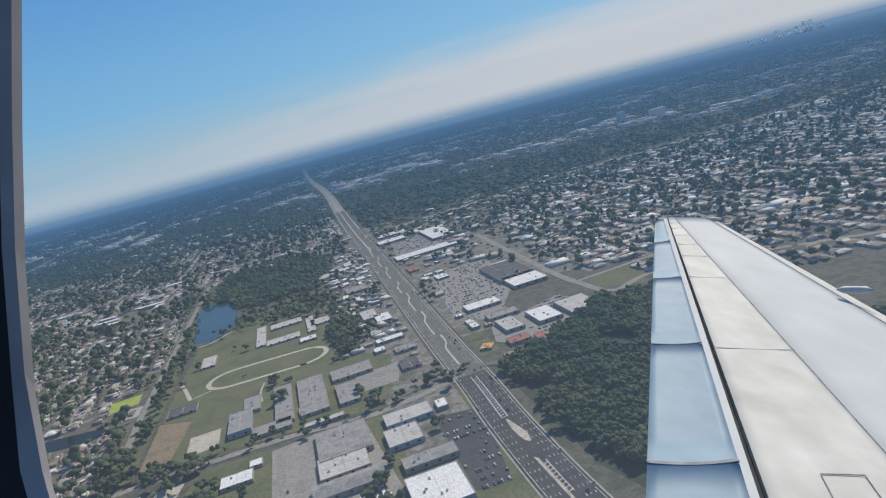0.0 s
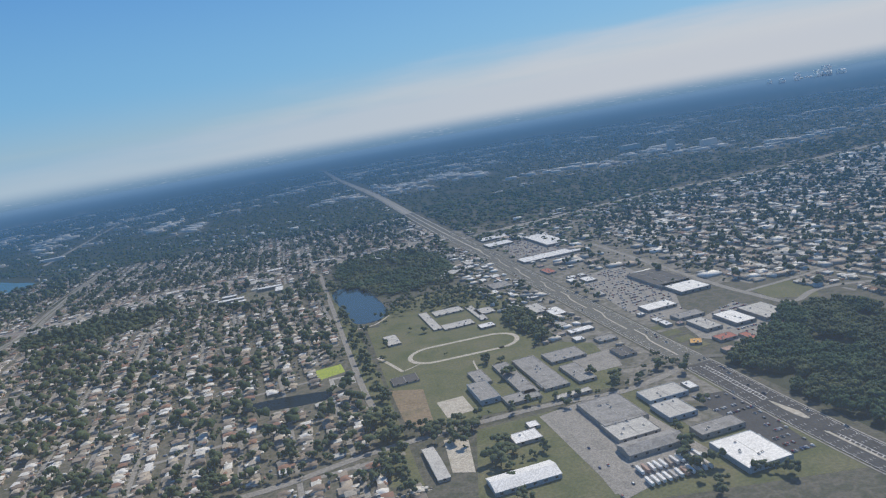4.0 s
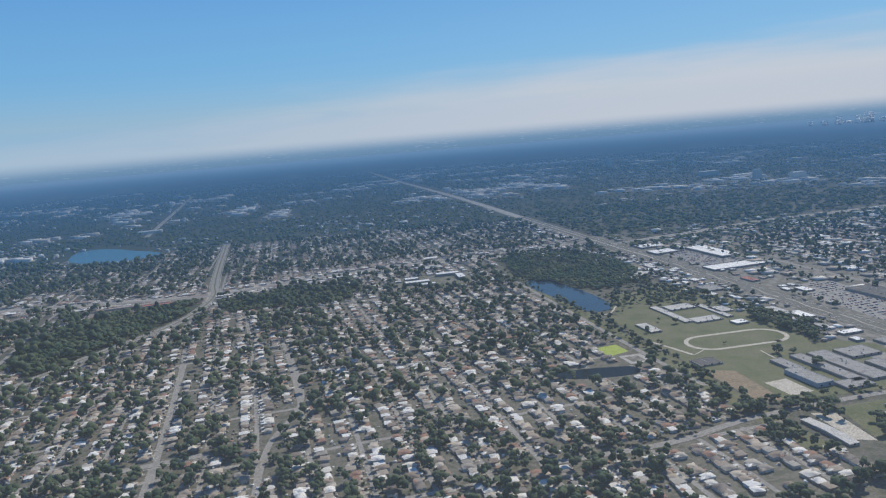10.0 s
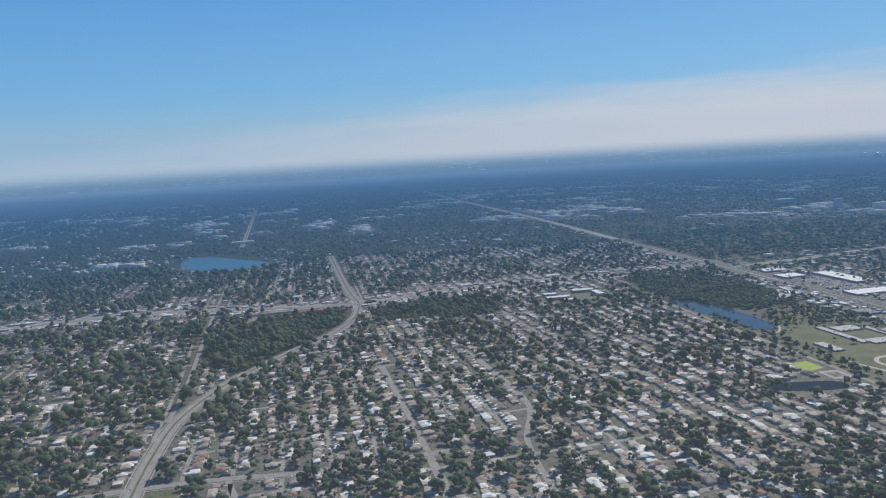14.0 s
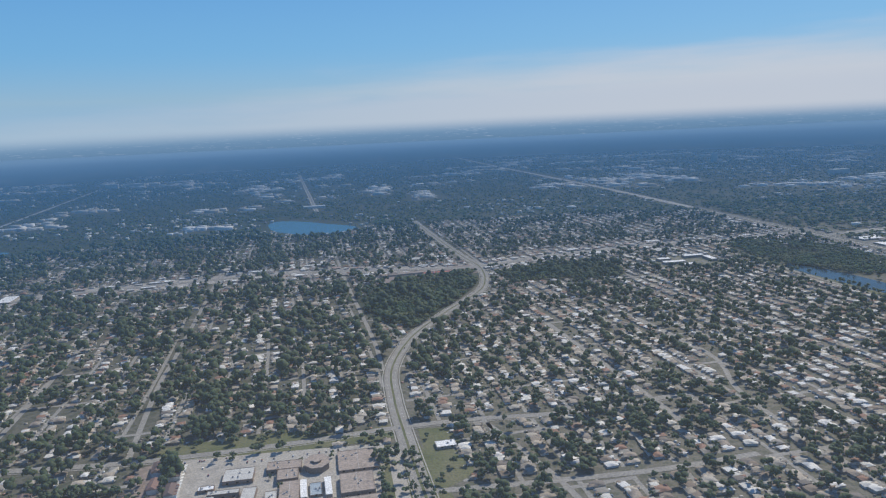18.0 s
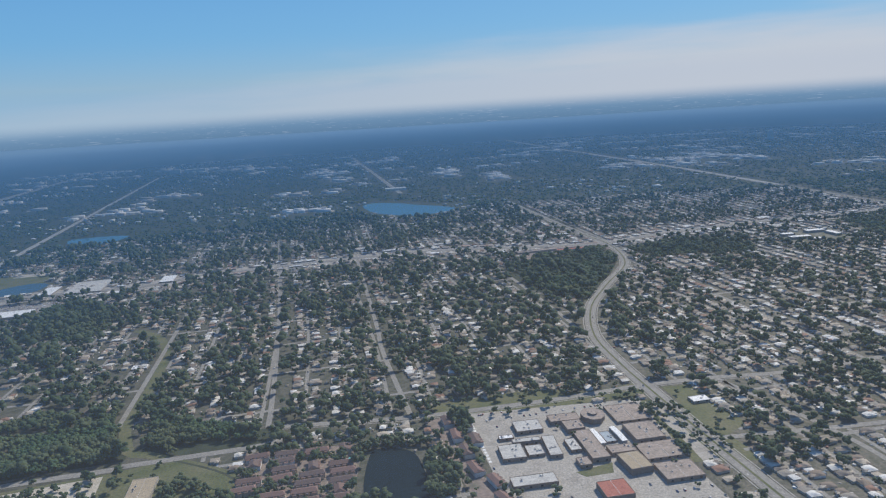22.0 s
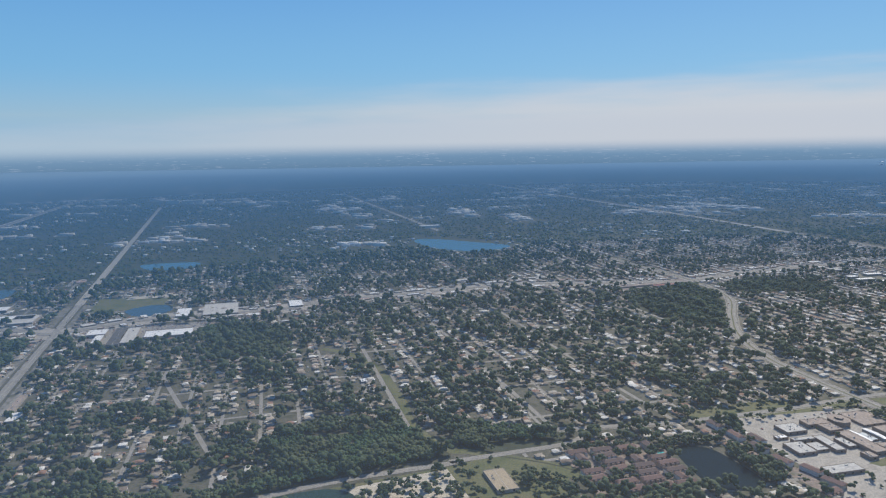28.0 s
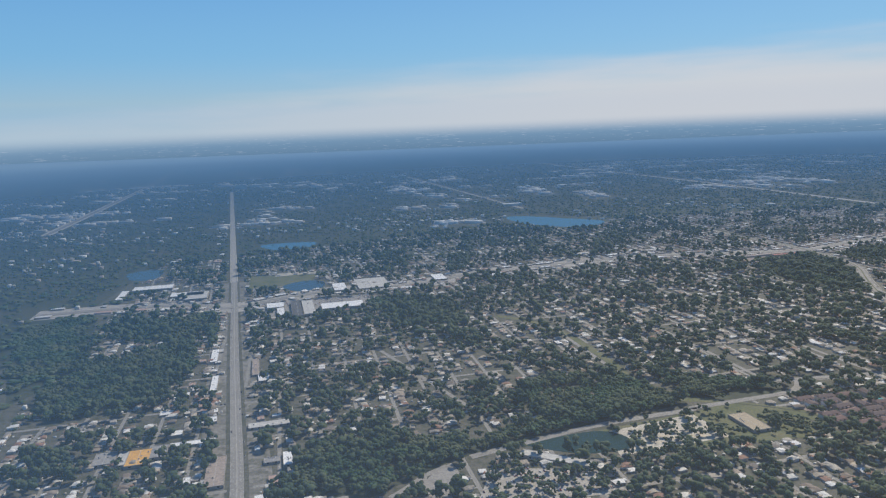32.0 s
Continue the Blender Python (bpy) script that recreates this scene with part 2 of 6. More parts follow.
M_CAR_O = material("car_paint", [(0.75, 0.75, 0.75), (0.10, 0.10, 0.11), (0.40, 0.41, 0.43), (0.28, 0.04, 0.04), (0.07, 0.11, 0.22), (0.62, 0.60, 0.56)], 1.0, 0.3, vary="object")
M_GLASS = material("tinted_glass", [(0.02, 0.025, 0.03), (0.03, 0.035, 0.04)], 1.0, 0.1, spec=0.6)
M_SEAL = material("dark_seal", [(0.035, 0.035, 0.04), (0.05, 0.05, 0.055)], 2.0)
M_TYRE = material("tyre_rubber", [(0.02, 0.02, 0.02), (0.03, 0.03, 0.03)], 2.0)
# far towers: cladding lightened in its colour to stand in for haze
M_TOWER_O = material("haze_paled_cladding", [(0.80, 0.80, 0.80), (0.84, 0.83, 0.80), (0.86, 0.86, 0.84), (0.76, 0.78, 0.80)], 0.05, 0.6, vary="object")
M_PANE = material("tower_glazing", [(0.84, 0.86, 0.88), (0.88, 0.89, 0.90)], 0.05, 0.16, 1.0, grit=0.06)


def water(name, deep, spec=0.5):
    m = material(name, [deep, tuple(c * 1.25 for c in deep)], 0.02, 0.12, fine=30, bump=0.05, spec=spec)
    return m


M_LAKE = water("blue_lake_water", (0.040, 0.145, 0.250))
M_BAY = water("pale_bay_water", (0.30, 0.36, 0.42))
M_POND = water("dark_pond_water", (0.012, 0.022, 0.028), 0.03)
M_BLUEPOND = water("blue_pond_water", (0.028, 0.062, 0.095), 0.3)
M_GREENPOND = water("green_canal_water", (0.024, 0.050, 0.044), 0.08)
M_POOL = water("pool_water", (0.10, 0.45, 0.45))


def haze_material():
    """Haze painted as a sheet's opacity and tint: mostly clear close by, denser and bluer towards the distance."""
    m = bpy.data.materials.new("painted_haze")
    m.use_nodes = True
    n, l = m.node_tree.nodes, m.node_tree.links
    n.clear()
    out, mix = n.new("ShaderNodeOutputMaterial"), n.new("ShaderNodeMixShader")
    clear, scatter = n.new("ShaderNodeBsdfTransparent"), n.new("ShaderNodeBsdfDiffuse")
    geo = n.new("ShaderNodeNewGeometry")
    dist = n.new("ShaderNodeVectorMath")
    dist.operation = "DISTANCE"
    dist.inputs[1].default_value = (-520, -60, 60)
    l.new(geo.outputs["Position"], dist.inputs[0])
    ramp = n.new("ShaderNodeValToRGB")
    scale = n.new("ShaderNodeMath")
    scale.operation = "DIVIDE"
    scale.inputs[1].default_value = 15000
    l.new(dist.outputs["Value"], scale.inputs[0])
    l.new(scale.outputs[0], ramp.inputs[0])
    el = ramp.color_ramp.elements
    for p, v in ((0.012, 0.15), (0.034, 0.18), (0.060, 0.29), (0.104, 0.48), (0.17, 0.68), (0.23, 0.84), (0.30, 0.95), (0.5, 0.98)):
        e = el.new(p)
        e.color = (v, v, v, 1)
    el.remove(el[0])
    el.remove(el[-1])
    # painted tint: a grey veil close by that lifts dark tones, bluer far off
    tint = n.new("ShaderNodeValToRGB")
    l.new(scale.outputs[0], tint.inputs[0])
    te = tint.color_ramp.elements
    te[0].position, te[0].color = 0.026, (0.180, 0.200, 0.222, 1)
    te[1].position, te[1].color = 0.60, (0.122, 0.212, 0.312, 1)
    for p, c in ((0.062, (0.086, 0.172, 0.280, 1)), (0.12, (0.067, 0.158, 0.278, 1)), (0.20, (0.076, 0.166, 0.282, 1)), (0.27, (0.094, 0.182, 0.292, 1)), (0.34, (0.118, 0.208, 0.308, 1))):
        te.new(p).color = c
    l.new(tint.outputs[0], scatter.inputs[0])
    l.new(ramp.outputs[0], mix.inputs[0])
    l.new(clear.outputs[0], mix.inputs[1])
    l.new(scatter.outputs[0], mix.inputs[2])
    l.new(mix.outputs[0], out.inputs[0])
    return m


# ---- building blocks ----
def mesh_of(name, verts, faces, mats, mat_index=None, smooth=False):
    me = bpy.data.meshes.new(name)
    me.from_pydata([tuple(v) for v in verts], [], [tuple(q) for q in faces])
    for m in mats:
        me.materials.append(m)
    if mat_index is not None:
        me.polygons.foreach_set("material_index", np.asarray(mat_index, dtype=np.int32))
    if smooth:
        me.polygons.foreach_set("use_smooth", np.ones(len(me.polygons), dtype=bool))
    me.update()
    return me


def big_mesh(name, verts, faces, mats, mat_index=None):
    """A mesh from arrays: verts (n, 3), faces (m, k)."""
    me = bpy.data.meshes.new(name)
    k = faces.shape[1]
    me.vertices.add(len(verts))
    me.vertices.foreach_set("co", np.asarray(verts, dtype=np.float32).ravel())
    me.loops.add(faces.size)
    me.loops.foreach_set("vertex_index", faces.ravel().astype(np.int32))
    me.polygons.add(len(faces))
    me.polygons.foreach_set("loop_start", np.arange(0, faces.size, k, dtype=np.int32))
    me.polygons.foreach_set("loop_total", np.full(len(faces), k, dtype=np.int32))
    for m in mats:
        me.materials.append(m)
    if mat_index is not None:
        me.polygons.foreach_set("material_index", np.asarray(mat_index, dtype=np.int32))
    me.update(calc_edges=True)
    return me


def part(name, me, parent, label=""):
    """Links a mesh as one part under a thing."""
    ob = new(name, me)
    ob.parent = parent
    return tagged(ob, label)


def thing(name, label, category, group="", at=(0, 0, 0), turn=0.0, kind=""):
    ob = new(name)
    ob.matrix_world = pose(*at, 0, 0, turn)
    ob.empty_display_size = 0.2
    return tagged(ob, label, category, group, kind)


def box_arrays(w, d, z0, z1, cx=0.0, cy=0.0, inset=0.0):
    x, y, i = w / 2, d / 2, inset
    v = [(cx - x, cy - y, z0), (cx + x, cy - y, z0), (cx + x, cy + y, z0), (cx - x, cy + y, z0),
         (cx - x + i, cy - y + i, z1), (cx + x - i, cy - y + i, z1), (cx + x - i, cy + y - i, z1), (cx - x + i, cy + y - i, z1)]
    q = [(0, 1, 5, 4), (1, 2, 6, 5), (2, 3, 7, 6), (3, 0, 4, 7), (4, 5, 6, 7), (3, 2, 1, 0)]
    return v, q


def joined(boxes):
    vs, qs = [], []
    for v, q in boxes:
        o = len(vs)
        vs += v
        qs += [tuple(i + o for i in f) for f in q]
    return vs, qs


def hip_roof(w, d, z, rise, over=0.25, hip=0.5):
    """A roof with eaves: hip is how far the ridge ends lie in, 0 for a gable."""
    x, y, e = w / 2 + over, d / 2 + over, 0.12
    r = max(0.0, x - hip * y) if hip else x
    v = [(-x, -y, z), (x, -y, z), (x, y, z), (-x, y, z), (-x, -y, z + e), (x, -y, z + e), (x, y, z + e), (-x, y, z + e), (-r, 0, z + rise), (r, 0, z + rise)]
    q = [(0, 1, 5, 4), (1, 2, 6, 5), (2, 3, 7, 6), (3, 0, 4, 7), (4, 5, 9, 8), (6, 7, 8, 9), (5, 6, 9), (7, 4, 8), (3, 2, 1, 0)]
    return v, q


def placed(base_v, base_f, xy, turn, scale, z=0.0):
    """Copies of one small mesh at many places, as arrays."""
    v = np.asarray(base_v, dtype=float)
    n = len(xy)
    c, s = np.cos(turn)[:, None], np.sin(turn)[:, None]
    sc = np.asarray(scale, dtype=float).reshape(n, -1)
    if sc.shape[1] == 1:
        sc = np.repeat(sc, 3, axis=1)
    x, y, h = v[None, :, 0] * sc[:, :1], v[None, :, 1] * sc[:, 1:2], v[None, :, 2] * sc[:, 2:3]
    out = np.stack([x * c - y * s + xy[:, :1], x * s + y * c + xy[:, 1:2], h + z], axis=2).reshape(-1, 3)
    f = (np.asarray(base_f)[None] + (np.arange(n) * len(v))[:, None, None]).reshape(-1, np.asarray(base_f).shape[1])
    return out, f


def near_line(px, py, pts):
    """Distance of many points to a line of points."""
    best = np.full(len(px), 1e9)
    for (ax, ay), (bx, by) in zip(pts[:-1], pts[1:]):
        dx, dy = bx - ax, by - ay
        t = np.clip(((px - ax) * dx + (py - ay) * dy) / (dx * dx + dy * dy), 0, 1)
        best = np.minimum(best, np.hypot(px - ax - t * dx, py - ay - t * dy))
    return best


def inside(px, py, poly):
    hit = np.zeros(len(px), dtype=bool)
    for (ax, ay), (bx, by) in zip(poly, poly[1:] + poly[:1]):
        if ay != by:
            hit ^= ((ay > py) != (by > py)) & (px < (bx - ax) * (py - ay) / (by - ay) + ax)
    return hit


def rounded(pts, steps=6):
    """A closed outline smoothed by corner splines."""
    out, n = [], len(pts)
    for i in range(n):
        p = [Vector(pts[(i + k) % n]) for k in (-1, 0, 1, 2)]
        for s in range(steps):
            t = s / steps
            out.append(tuple(0.5 * (2 * p[1] + (p[2] - p[0]) * t + (2 * p[0] - 5 * p[1] + 4 * p[2] - p[3]) * t * t + (3 * p[1] - p[0] - 3 * p[2] + p[3]) * t ** 3)))
    return out


def smooth_line(pts, step=8.0):
    out = []
    q = [pts[0], *pts, pts[-1]]
    for i in range(1, len(q) - 2):
        p = [Vector(a) for a in q[i - 1:i + 3]]
        n = max(2, int((p[2] - p[1]).length / step))
        for s in range(n):
            t = s / n
            out.append(tuple(0.5 * (2 * p[1] + (p[2] - p[0]) * t + (2 * p[0] - 5 * p[1] + 4 * p[2] - p[3]) * t * t + (3 * p[1] - p[0] - 3 * p[2] + p[3]) * t ** 3)))
    return out + [pts[-1]]


def slab(name, pts, z, thick, mat, label, kind="structure", category=""):
    """A flat patch with an edge."""
    n = len(pts)
    v = [(x, y, z - thick) for x, y in pts] + [(x, y, z) for x, y in pts]
    f = [tuple(range(n, 2 * n))] + [(i, (i + 1) % n, n + (i + 1) % n, n + i) for i in range(n)]
    ob = new(name, mesh_of(name, v, f, [mat]))
    bm = bmesh.new()
    bm.from_mesh(ob.data)
    bmesh.ops.recalc_face_normals(bm, faces=bm.faces)
    bm.to_mesh(ob.data)
    bm.free()
    return tagged(ob, label, category, kind=kind)


def ribbon(pts, offset, width, z):
    """The strip along a line, shifted sideways: vertices and quads."""
    p = np.array(pts, dtype=float)
    d = np.gradient(p, axis=0)
    d /= np.linalg.norm(d, axis=1)[:, None]
    nrm = np.stack([d[:, 1], -d[:, 0]], axis=1)
    a, b = p + nrm * (offset - width / 2), p + nrm * (offset + width / 2)
    n = len(p)
    v = np.concatenate([np.c_[a, np.full(n, z)], np.c_[b, np.full(n, z)]])
    i = np.arange(n - 1)
    return v, np.stack([i, n + i, n + i + 1, i + 1], axis=1)


def dashes(pts, offset, width, z, dash, gap):
    """Lane marks along a line."""
    p = np.array(pts, dtype=float)
    s = np.r_[0, np.cumsum(np.linalg.norm(np.diff(p, axis=0), axis=1))]
    vs, fs = [], []
    t = 0.0
    while t + dash < s[-1]:
        q = np.stack([np.interp([t, t + dash], s, p[:, 0]), np.interp([t, t + dash], s, p[:, 1])], axis=1)
        d = (q[1] - q[0]) / np.linalg.norm(q[1] - q[0])
        nn = np.array([d[1], -d[0]])
        o = len(vs)
        for a in (q[0], q[1]):
            for side in (-0.5, 0.5):
                vs.append((*(a + nn * (offset + side * width)), z))
        fs.append((o, o + 1, o + 3, o + 2))
        t += dash + gap
    return np.array(vs), np.array(fs)


def stack(pieces):
    vs, fs, o = [], [], 0
    for v, f in pieces:
        if len(v):
            vs.append(v)
            fs.append(f + o)
            o += len(v)
    return np.concatenate(vs), np.concatenate(fs)


# ---- plan ----
HIGHWAY_A = [(52, 60), (42, 130), (32, 186), (24.5, 245), (20, 293), (12.5, 358), (-2, 500), (-22, 700), (-42, 885), (-68, 1155), (-117, 1675), (-238, 2720), (-450, 4950)]
CROSS_B = [(-38, 812), (-6, 815), (69, 835), (149, 857), (233, 880), (313, 886), (401, 896), (499, 919), (608, 950), (900, 1015), (1500, 1160)]
STRIP_C = [(-1486, 635), (-1404, 644), (-1323, 643), (-1266, 615), (-1179, 664), (-1050, 681), (-987, 718), (-912, 733), (-808, 757), (-711, 766), (-599, 749), (-502, 741), (-407, 780), (-271, 810), (-141, 822), (-45, 850)]
CURVE_D = [(-575, 120), (-591, 238), (-598, 296), (-603, 345), (-604, 405), (-587, 478), (-554, 547), (-510, 632), (-499, 728), (-512, 805), (-531, 930), (-564, 1172)]
HIGHWAY_E = [(-1172, 60), (-1191, 189), (-1209, 293), (-1237, 452), (-1289, 756), (-1394, 1354), (-1555, 2272)]
FAR_ROAD = [(-1768, 1345), (-1866, 2080), (-1985, 2950), (-2225, 4340)]
SCHOOL_STREET = [(20, 307), (-25, 290), (-66, 292), (-145, 282), (-194, 267), (-260, 262)]
CORRIDOR = [(-196, 753), (-171, 530), (-153, 375), (-146, 330)]
MALL_ROAD = [(-830, 283), (-748, 281), (-668, 289), (-601, 301), (-553, 305), (-503, 305), (-420, 320)]
MALL_SOUTH = [(-590, 228), (-582, 226), (-482, 229), (-420, 238)]
ROAD_F = [(-1060, 205), (-978, 232), (-905, 245), (-906, 247), (-868, 253), (-824, 262), (-809, 281)]
FAR_STREET = [(-944, 2607), (-758, 1396)]
EAST_ROAD = [(76, 640), (82, 572), (89, 492), (95, 424), (101, 391), (110, 365), (150, 378), (260, 330)]
SIDE_LANE = [(-1075, 197), (-1088, 188), (-1101, 174), (-1109, 167)]
WEST_STREETS = [[(101, 402), (149, 412), (240, 436)], [(-66, 281), (-62, 243), (-60, 205)], SIDE_LANE, [(-929, 860), (-913, 813), (-858, 474), (-833, 301), (-832, 284)], [(-961, 580), (-925, 300)], [(-815, 798), (-776, 485), (-767, 403), (-747, 286)], [(-693, 969), (-655, 700), (-620, 480), (-611, 399)], [(-1123, 460), (-1050, 280)], [(-389, 258), (-390, 321), (-378, 386), (-396, 490)], [(-439, 271), (-472, 488)], [(-553, 306), (-524, 227), (-515, 180)]]
LAKE = [(-829, 1232), (-814, 1266), (-770, 1248), (-718, 1196), (-684, 1166), (-661, 1128), (-690, 1086), (-735, 1074), (-780, 1108), (-808, 1145)]
POND = [(-179, 641), (-153, 641), (-133, 559), (-135, 516), (-155, 512), (-164, 550)]
POND_DRAIN = [(-223, 377), (-208, 380), (-186, 378), (-171, 374), (-173, 362), (-194, 361), (-215, 366)]
POND_CONDO = [(-769, 236), (-762, 245), (-747, 239), (-741, 222), (-738, 192), (-752, 184), (-769, 195)]
POND_STORE = [(-1222, 710), (-1200, 737), (-1174, 730), (-1171, 695), (-1198, 678)]
POND_WEST = [(-1454, 854), (-1438, 878), (-1409, 873), (-1404, 812), (-1433, 809)]
POND_NORTH = [(-1296, 1053), (-1260, 1071), (-1204, 1063), (-1212, 1011), (-1262, 1000)]
CANAL_E = [(-1025, 215), (-1004, 221), (-980, 225), (-966, 219), (-961, 206), (-966, 198), (-989, 196), (-1005, 201)]
SIDE_LOT = [(-1095, 170), (-1082, 193), (-1072, 200), (-1069, 188), (-1078, 162)]
CAMPUS = [(-716, 279), (-666, 281), (-609, 282), (-607, 191), (-600, 140), (-712, 140), (-705, 202)]
TRACK_FIELD = [(-148, 494), (-100, 476), (-45, 428), (-42, 386), (-92, 334), (-116, 341), (-138, 364)]
BROWN_FIELD = [(-137, 355), (-119, 347), (-118, 298), (-131, 299)]
GREEN_FIELD = [(-590, 297), (-570, 297), (-563, 240), (-583, 225)]
CONDO_LAND = [(-838, 252), (-773, 252), (-775, 192), (-834, 188)]
SANDY_LOT = [(-974, 222), (-909, 238), (-902, 202), (-975, 190)]
STORE_LOT_E = [(-1230, 560), (-1110, 575), (-1115, 640), (-1235, 625)]
CONDO_EAST = [(-739, 272), (-722, 282), (-712, 207), (-690, 175), (-712, 165)]
TREE_LOT = [(-1062, 159), (-1051, 189), (-995, 178), (-985, 150), (-1075, 150)]
OPEN_NORTH = [(-1275, 789), (-1184, 780), (-1184, 726), (-1263, 709)]
LOTS_A = [[(-1, 739), (40, 718), (55, 593), (-1, 617)], [(20, 520), (67, 534), (64, 427), (44, 368), (23, 402)], [(39, 361), (84, 387), (94, 332), (64, 307), (37, 337)],
          [(-2, 269), (17, 267), (17, 206), (5, 206)], [(-70, 282), (-32, 293), (-17, 218), (-60, 200)]]
WOODS = [
    [(-1464, 524), (-1455, 604), (-1413, 616), (-1360, 449), (-1373, 370), (-1384, 350)],
    [(-989, 241), (-958, 279), (-938, 311), (-910, 287), (-904, 254), (-942, 247), (-978, 239)],
    [(-901, 261), (-891, 285), (-861, 284), (-824, 281), (-831, 261), (-868, 255)],
    [(31, 300), (62, 320), (100, 358), (132, 346), (172, 250), (142, 125), (70, 130), (44, 200)],
    [(-22, 872), (230, 897), (560, 940), (900, 1015), (1500, 1165), (1500, 1330), (900, 1170), (557, 1070), (227, 1190), (-62, 1190)],
    [(-173, 662), (-131, 582), (-68, 591), (-54, 706), (-109, 817), (-189, 805)],
    [(-640, 616), (-606, 693), (-547, 722), (-500, 721), (-509, 657), (-547, 570), (-580, 492), (-606, 516), (-627, 549)],
    [(-489, 698), (-430, 736), (-344, 710), (-352, 645), (-424, 644), (-473, 649)],
    [(-55, 465), (-35, 462), (-29, 388), (-47, 377)],
    [(-902, 284), (-899, 315), (-868, 292), (-830, 278), (-832, 260), (-895, 264)],
    [(-1026, 277), (-991, 324), (-918, 318), (-906, 261), (-907, 253), (-979, 235)],
    [(-1120, 608), (-1077, 629), (-1019, 574), (-1021, 493), (-1083, 493)],
    [(-1158, 239), (-1106, 249), (-1069, 221), (-1031, 238), (-966, 268), (-975, 236), (-1024, 219), (-1071, 203), (-1118, 169), (-1165, 177)],
    [(-1373, 370), (-1339, 444), (-1284, 499), (-1260, 411), (-1282, 329), (-1336, 300)],
    [(-1396, 566), (-1276, 593), (-1261, 512), (-1329, 491)],
]
GREENWAY = [(-188, 709), (-179, 700), (-153, 477), (-140, 366), (-128, 239), (-142, 246), (-152, 365)]
CHANNEL = [(-988, 506), (-960, 480), (-939, 432), (-926, 355), (-923, 309), (-906, 265), (-894, 260), (-874, 248), (-846, 227), (-829, 200)]
GREEN_BAND = [(-735, 296), (-665, 309), (-638, 297), (-604, 306), (-603, 287), (-668, 279), (-728, 273)]
ROADSIDE = [(-611, 279), (-590, 279), (-581, 245), (-574, 210), (-573, 200), (-608, 204)]
F_FIELD = [(-978, 225), (-906, 241), (-887, 248), (-871, 245), (-841, 218), (-852, 193), (-950, 190)]
SCHOOL_YARD = [(-138, 364), (-102, 368), (-33, 379), (-16, 365), (-17, 316), (-26, 297), (-101, 296), (-118, 298)]
COURT_LAND = [(-186, 424), (-158, 424), (-154, 376), (-175, 376)]
CHURCH_LAND = [(-302, 668), (-226, 668), (-224, 732), (-300, 730)]
SHOP_PLAZA = [(-624, 712), (-510, 758), (-503, 709), (-606, 676)]
CLEAR = [COURT_LAND, CONDO_LAND, CONDO_EAST, CHURCH_LAND, SHOP_PLAZA, SIDE_LOT, GREEN_BAND, ROADSIDE, F_FIELD, SCHOOL_YARD, TRACK_FIELD, BROWN_FIELD, GREEN_FIELD, CAMPUS, SANDY_LOT, STORE_LOT_E, TREE_LOT, OPEN_NORTH, *LOTS_A]
WATERS = [LAKE, POND, POND_DRAIN, POND_CONDO, POND_STORE, POND_WEST, POND_NORTH, CANAL_E]
ARTERIES = [(HIGHWAY_A, 17.0), (CROSS_B, 8.0), (STRIP_C, 10.0), (CURVE_D, 9.6), (HIGHWAY_E, 11.5), (SCHOOL_STREET, 5.0), (MALL_ROAD, 6.0), (MALL_SOUTH, 5.0), (ROAD_F, 6.0), (CORRIDOR, 4.0), (FAR_ROAD, 14.0), (FAR_STREET, 7.0), (EAST_ROAD, 5.0), (CHANNEL, 8.0)]


STORES = [(-1427, 724), (-1421, 754), (-1404, 762), (-1384, 767), (-1362, 750), (-1341, 718), (-1320, 712), (-1207, 599), (-1195, 601), (-1182, 598), (-1155, 609), (-1133, 611), (-1280, 247), (-1258, 247), (-1248, 252), (-1238, 263), (-1224, 264), (-1252, 439), (-1238, 368), (-1169, 226), (-1177, 226), (-1212, 403), (-1188, 284), (-1176, 282), (-1118, 716), (-1105, 720), (-1150, 699), (-1026, 719)]


def shaded_out(px, py):
    """Where trees would stand on a shore or verge that is open."""
    hit = np.zeros(len(px), dtype=bool)
    for poly in WATERS:
        hit |= near_line(px, py, poly + poly[:1]) < (30.0 if poly is LAKE else 15.0 if poly in (POND_STORE, POND_WEST, POND_NORTH) else 0.5 if poly in (POND_DRAIN, POND_CONDO, CANAL_E) else 4.0)
    for x, y in STORES:
        hit |= np.hypot(px - x, np.where(py < y, 0.32, 0.7) * (py - y)) < (17.0 if y > 400 else 8.0)
    hit |= near_line(px, py, STRIP_C) < 19.0
    hit |= near_line(px, py, HIGHWAY_E) < np.where(py > 800, 8.0, 14.0)
    hit |= near_line(px, py, CURVE_D) < 9.5
    hit |= near_line(px, py, HIGHWAY_A) < np.where(py > 1500, 26.0, 15.0)
    hit |= near_line(px, py, FAR_ROAD) < 20.0
    hit |= near_line(px, py, FAR_STREET) < 16.0
    hit |= near_line(px, py, CROSS_B) < 8.0
    for line in WEST_STREETS:
        hit |= near_line(px, py, line) < 3.6
    return hit


def blocked(px, py, margin):
    """Where water, fields, lots or main roads leave no room."""
    hit = np.zeros(len(px), dtype=bool)
    for line, width in ARTERIES:
        hit |= near_line(px, py, line) < width / 2 + margin
    for poly in WATERS + CLEAR:
        hit |= inside(px, py, poly)
    if margin > 3.5:
        for poly in WATERS:
            hit |= near_line(px, py, poly + poly[:1]) < margin + 3.0
        for x, y in STORES:
            hit |= np.hypot(px - x, py - y) < 8.0 + margin
    return hit


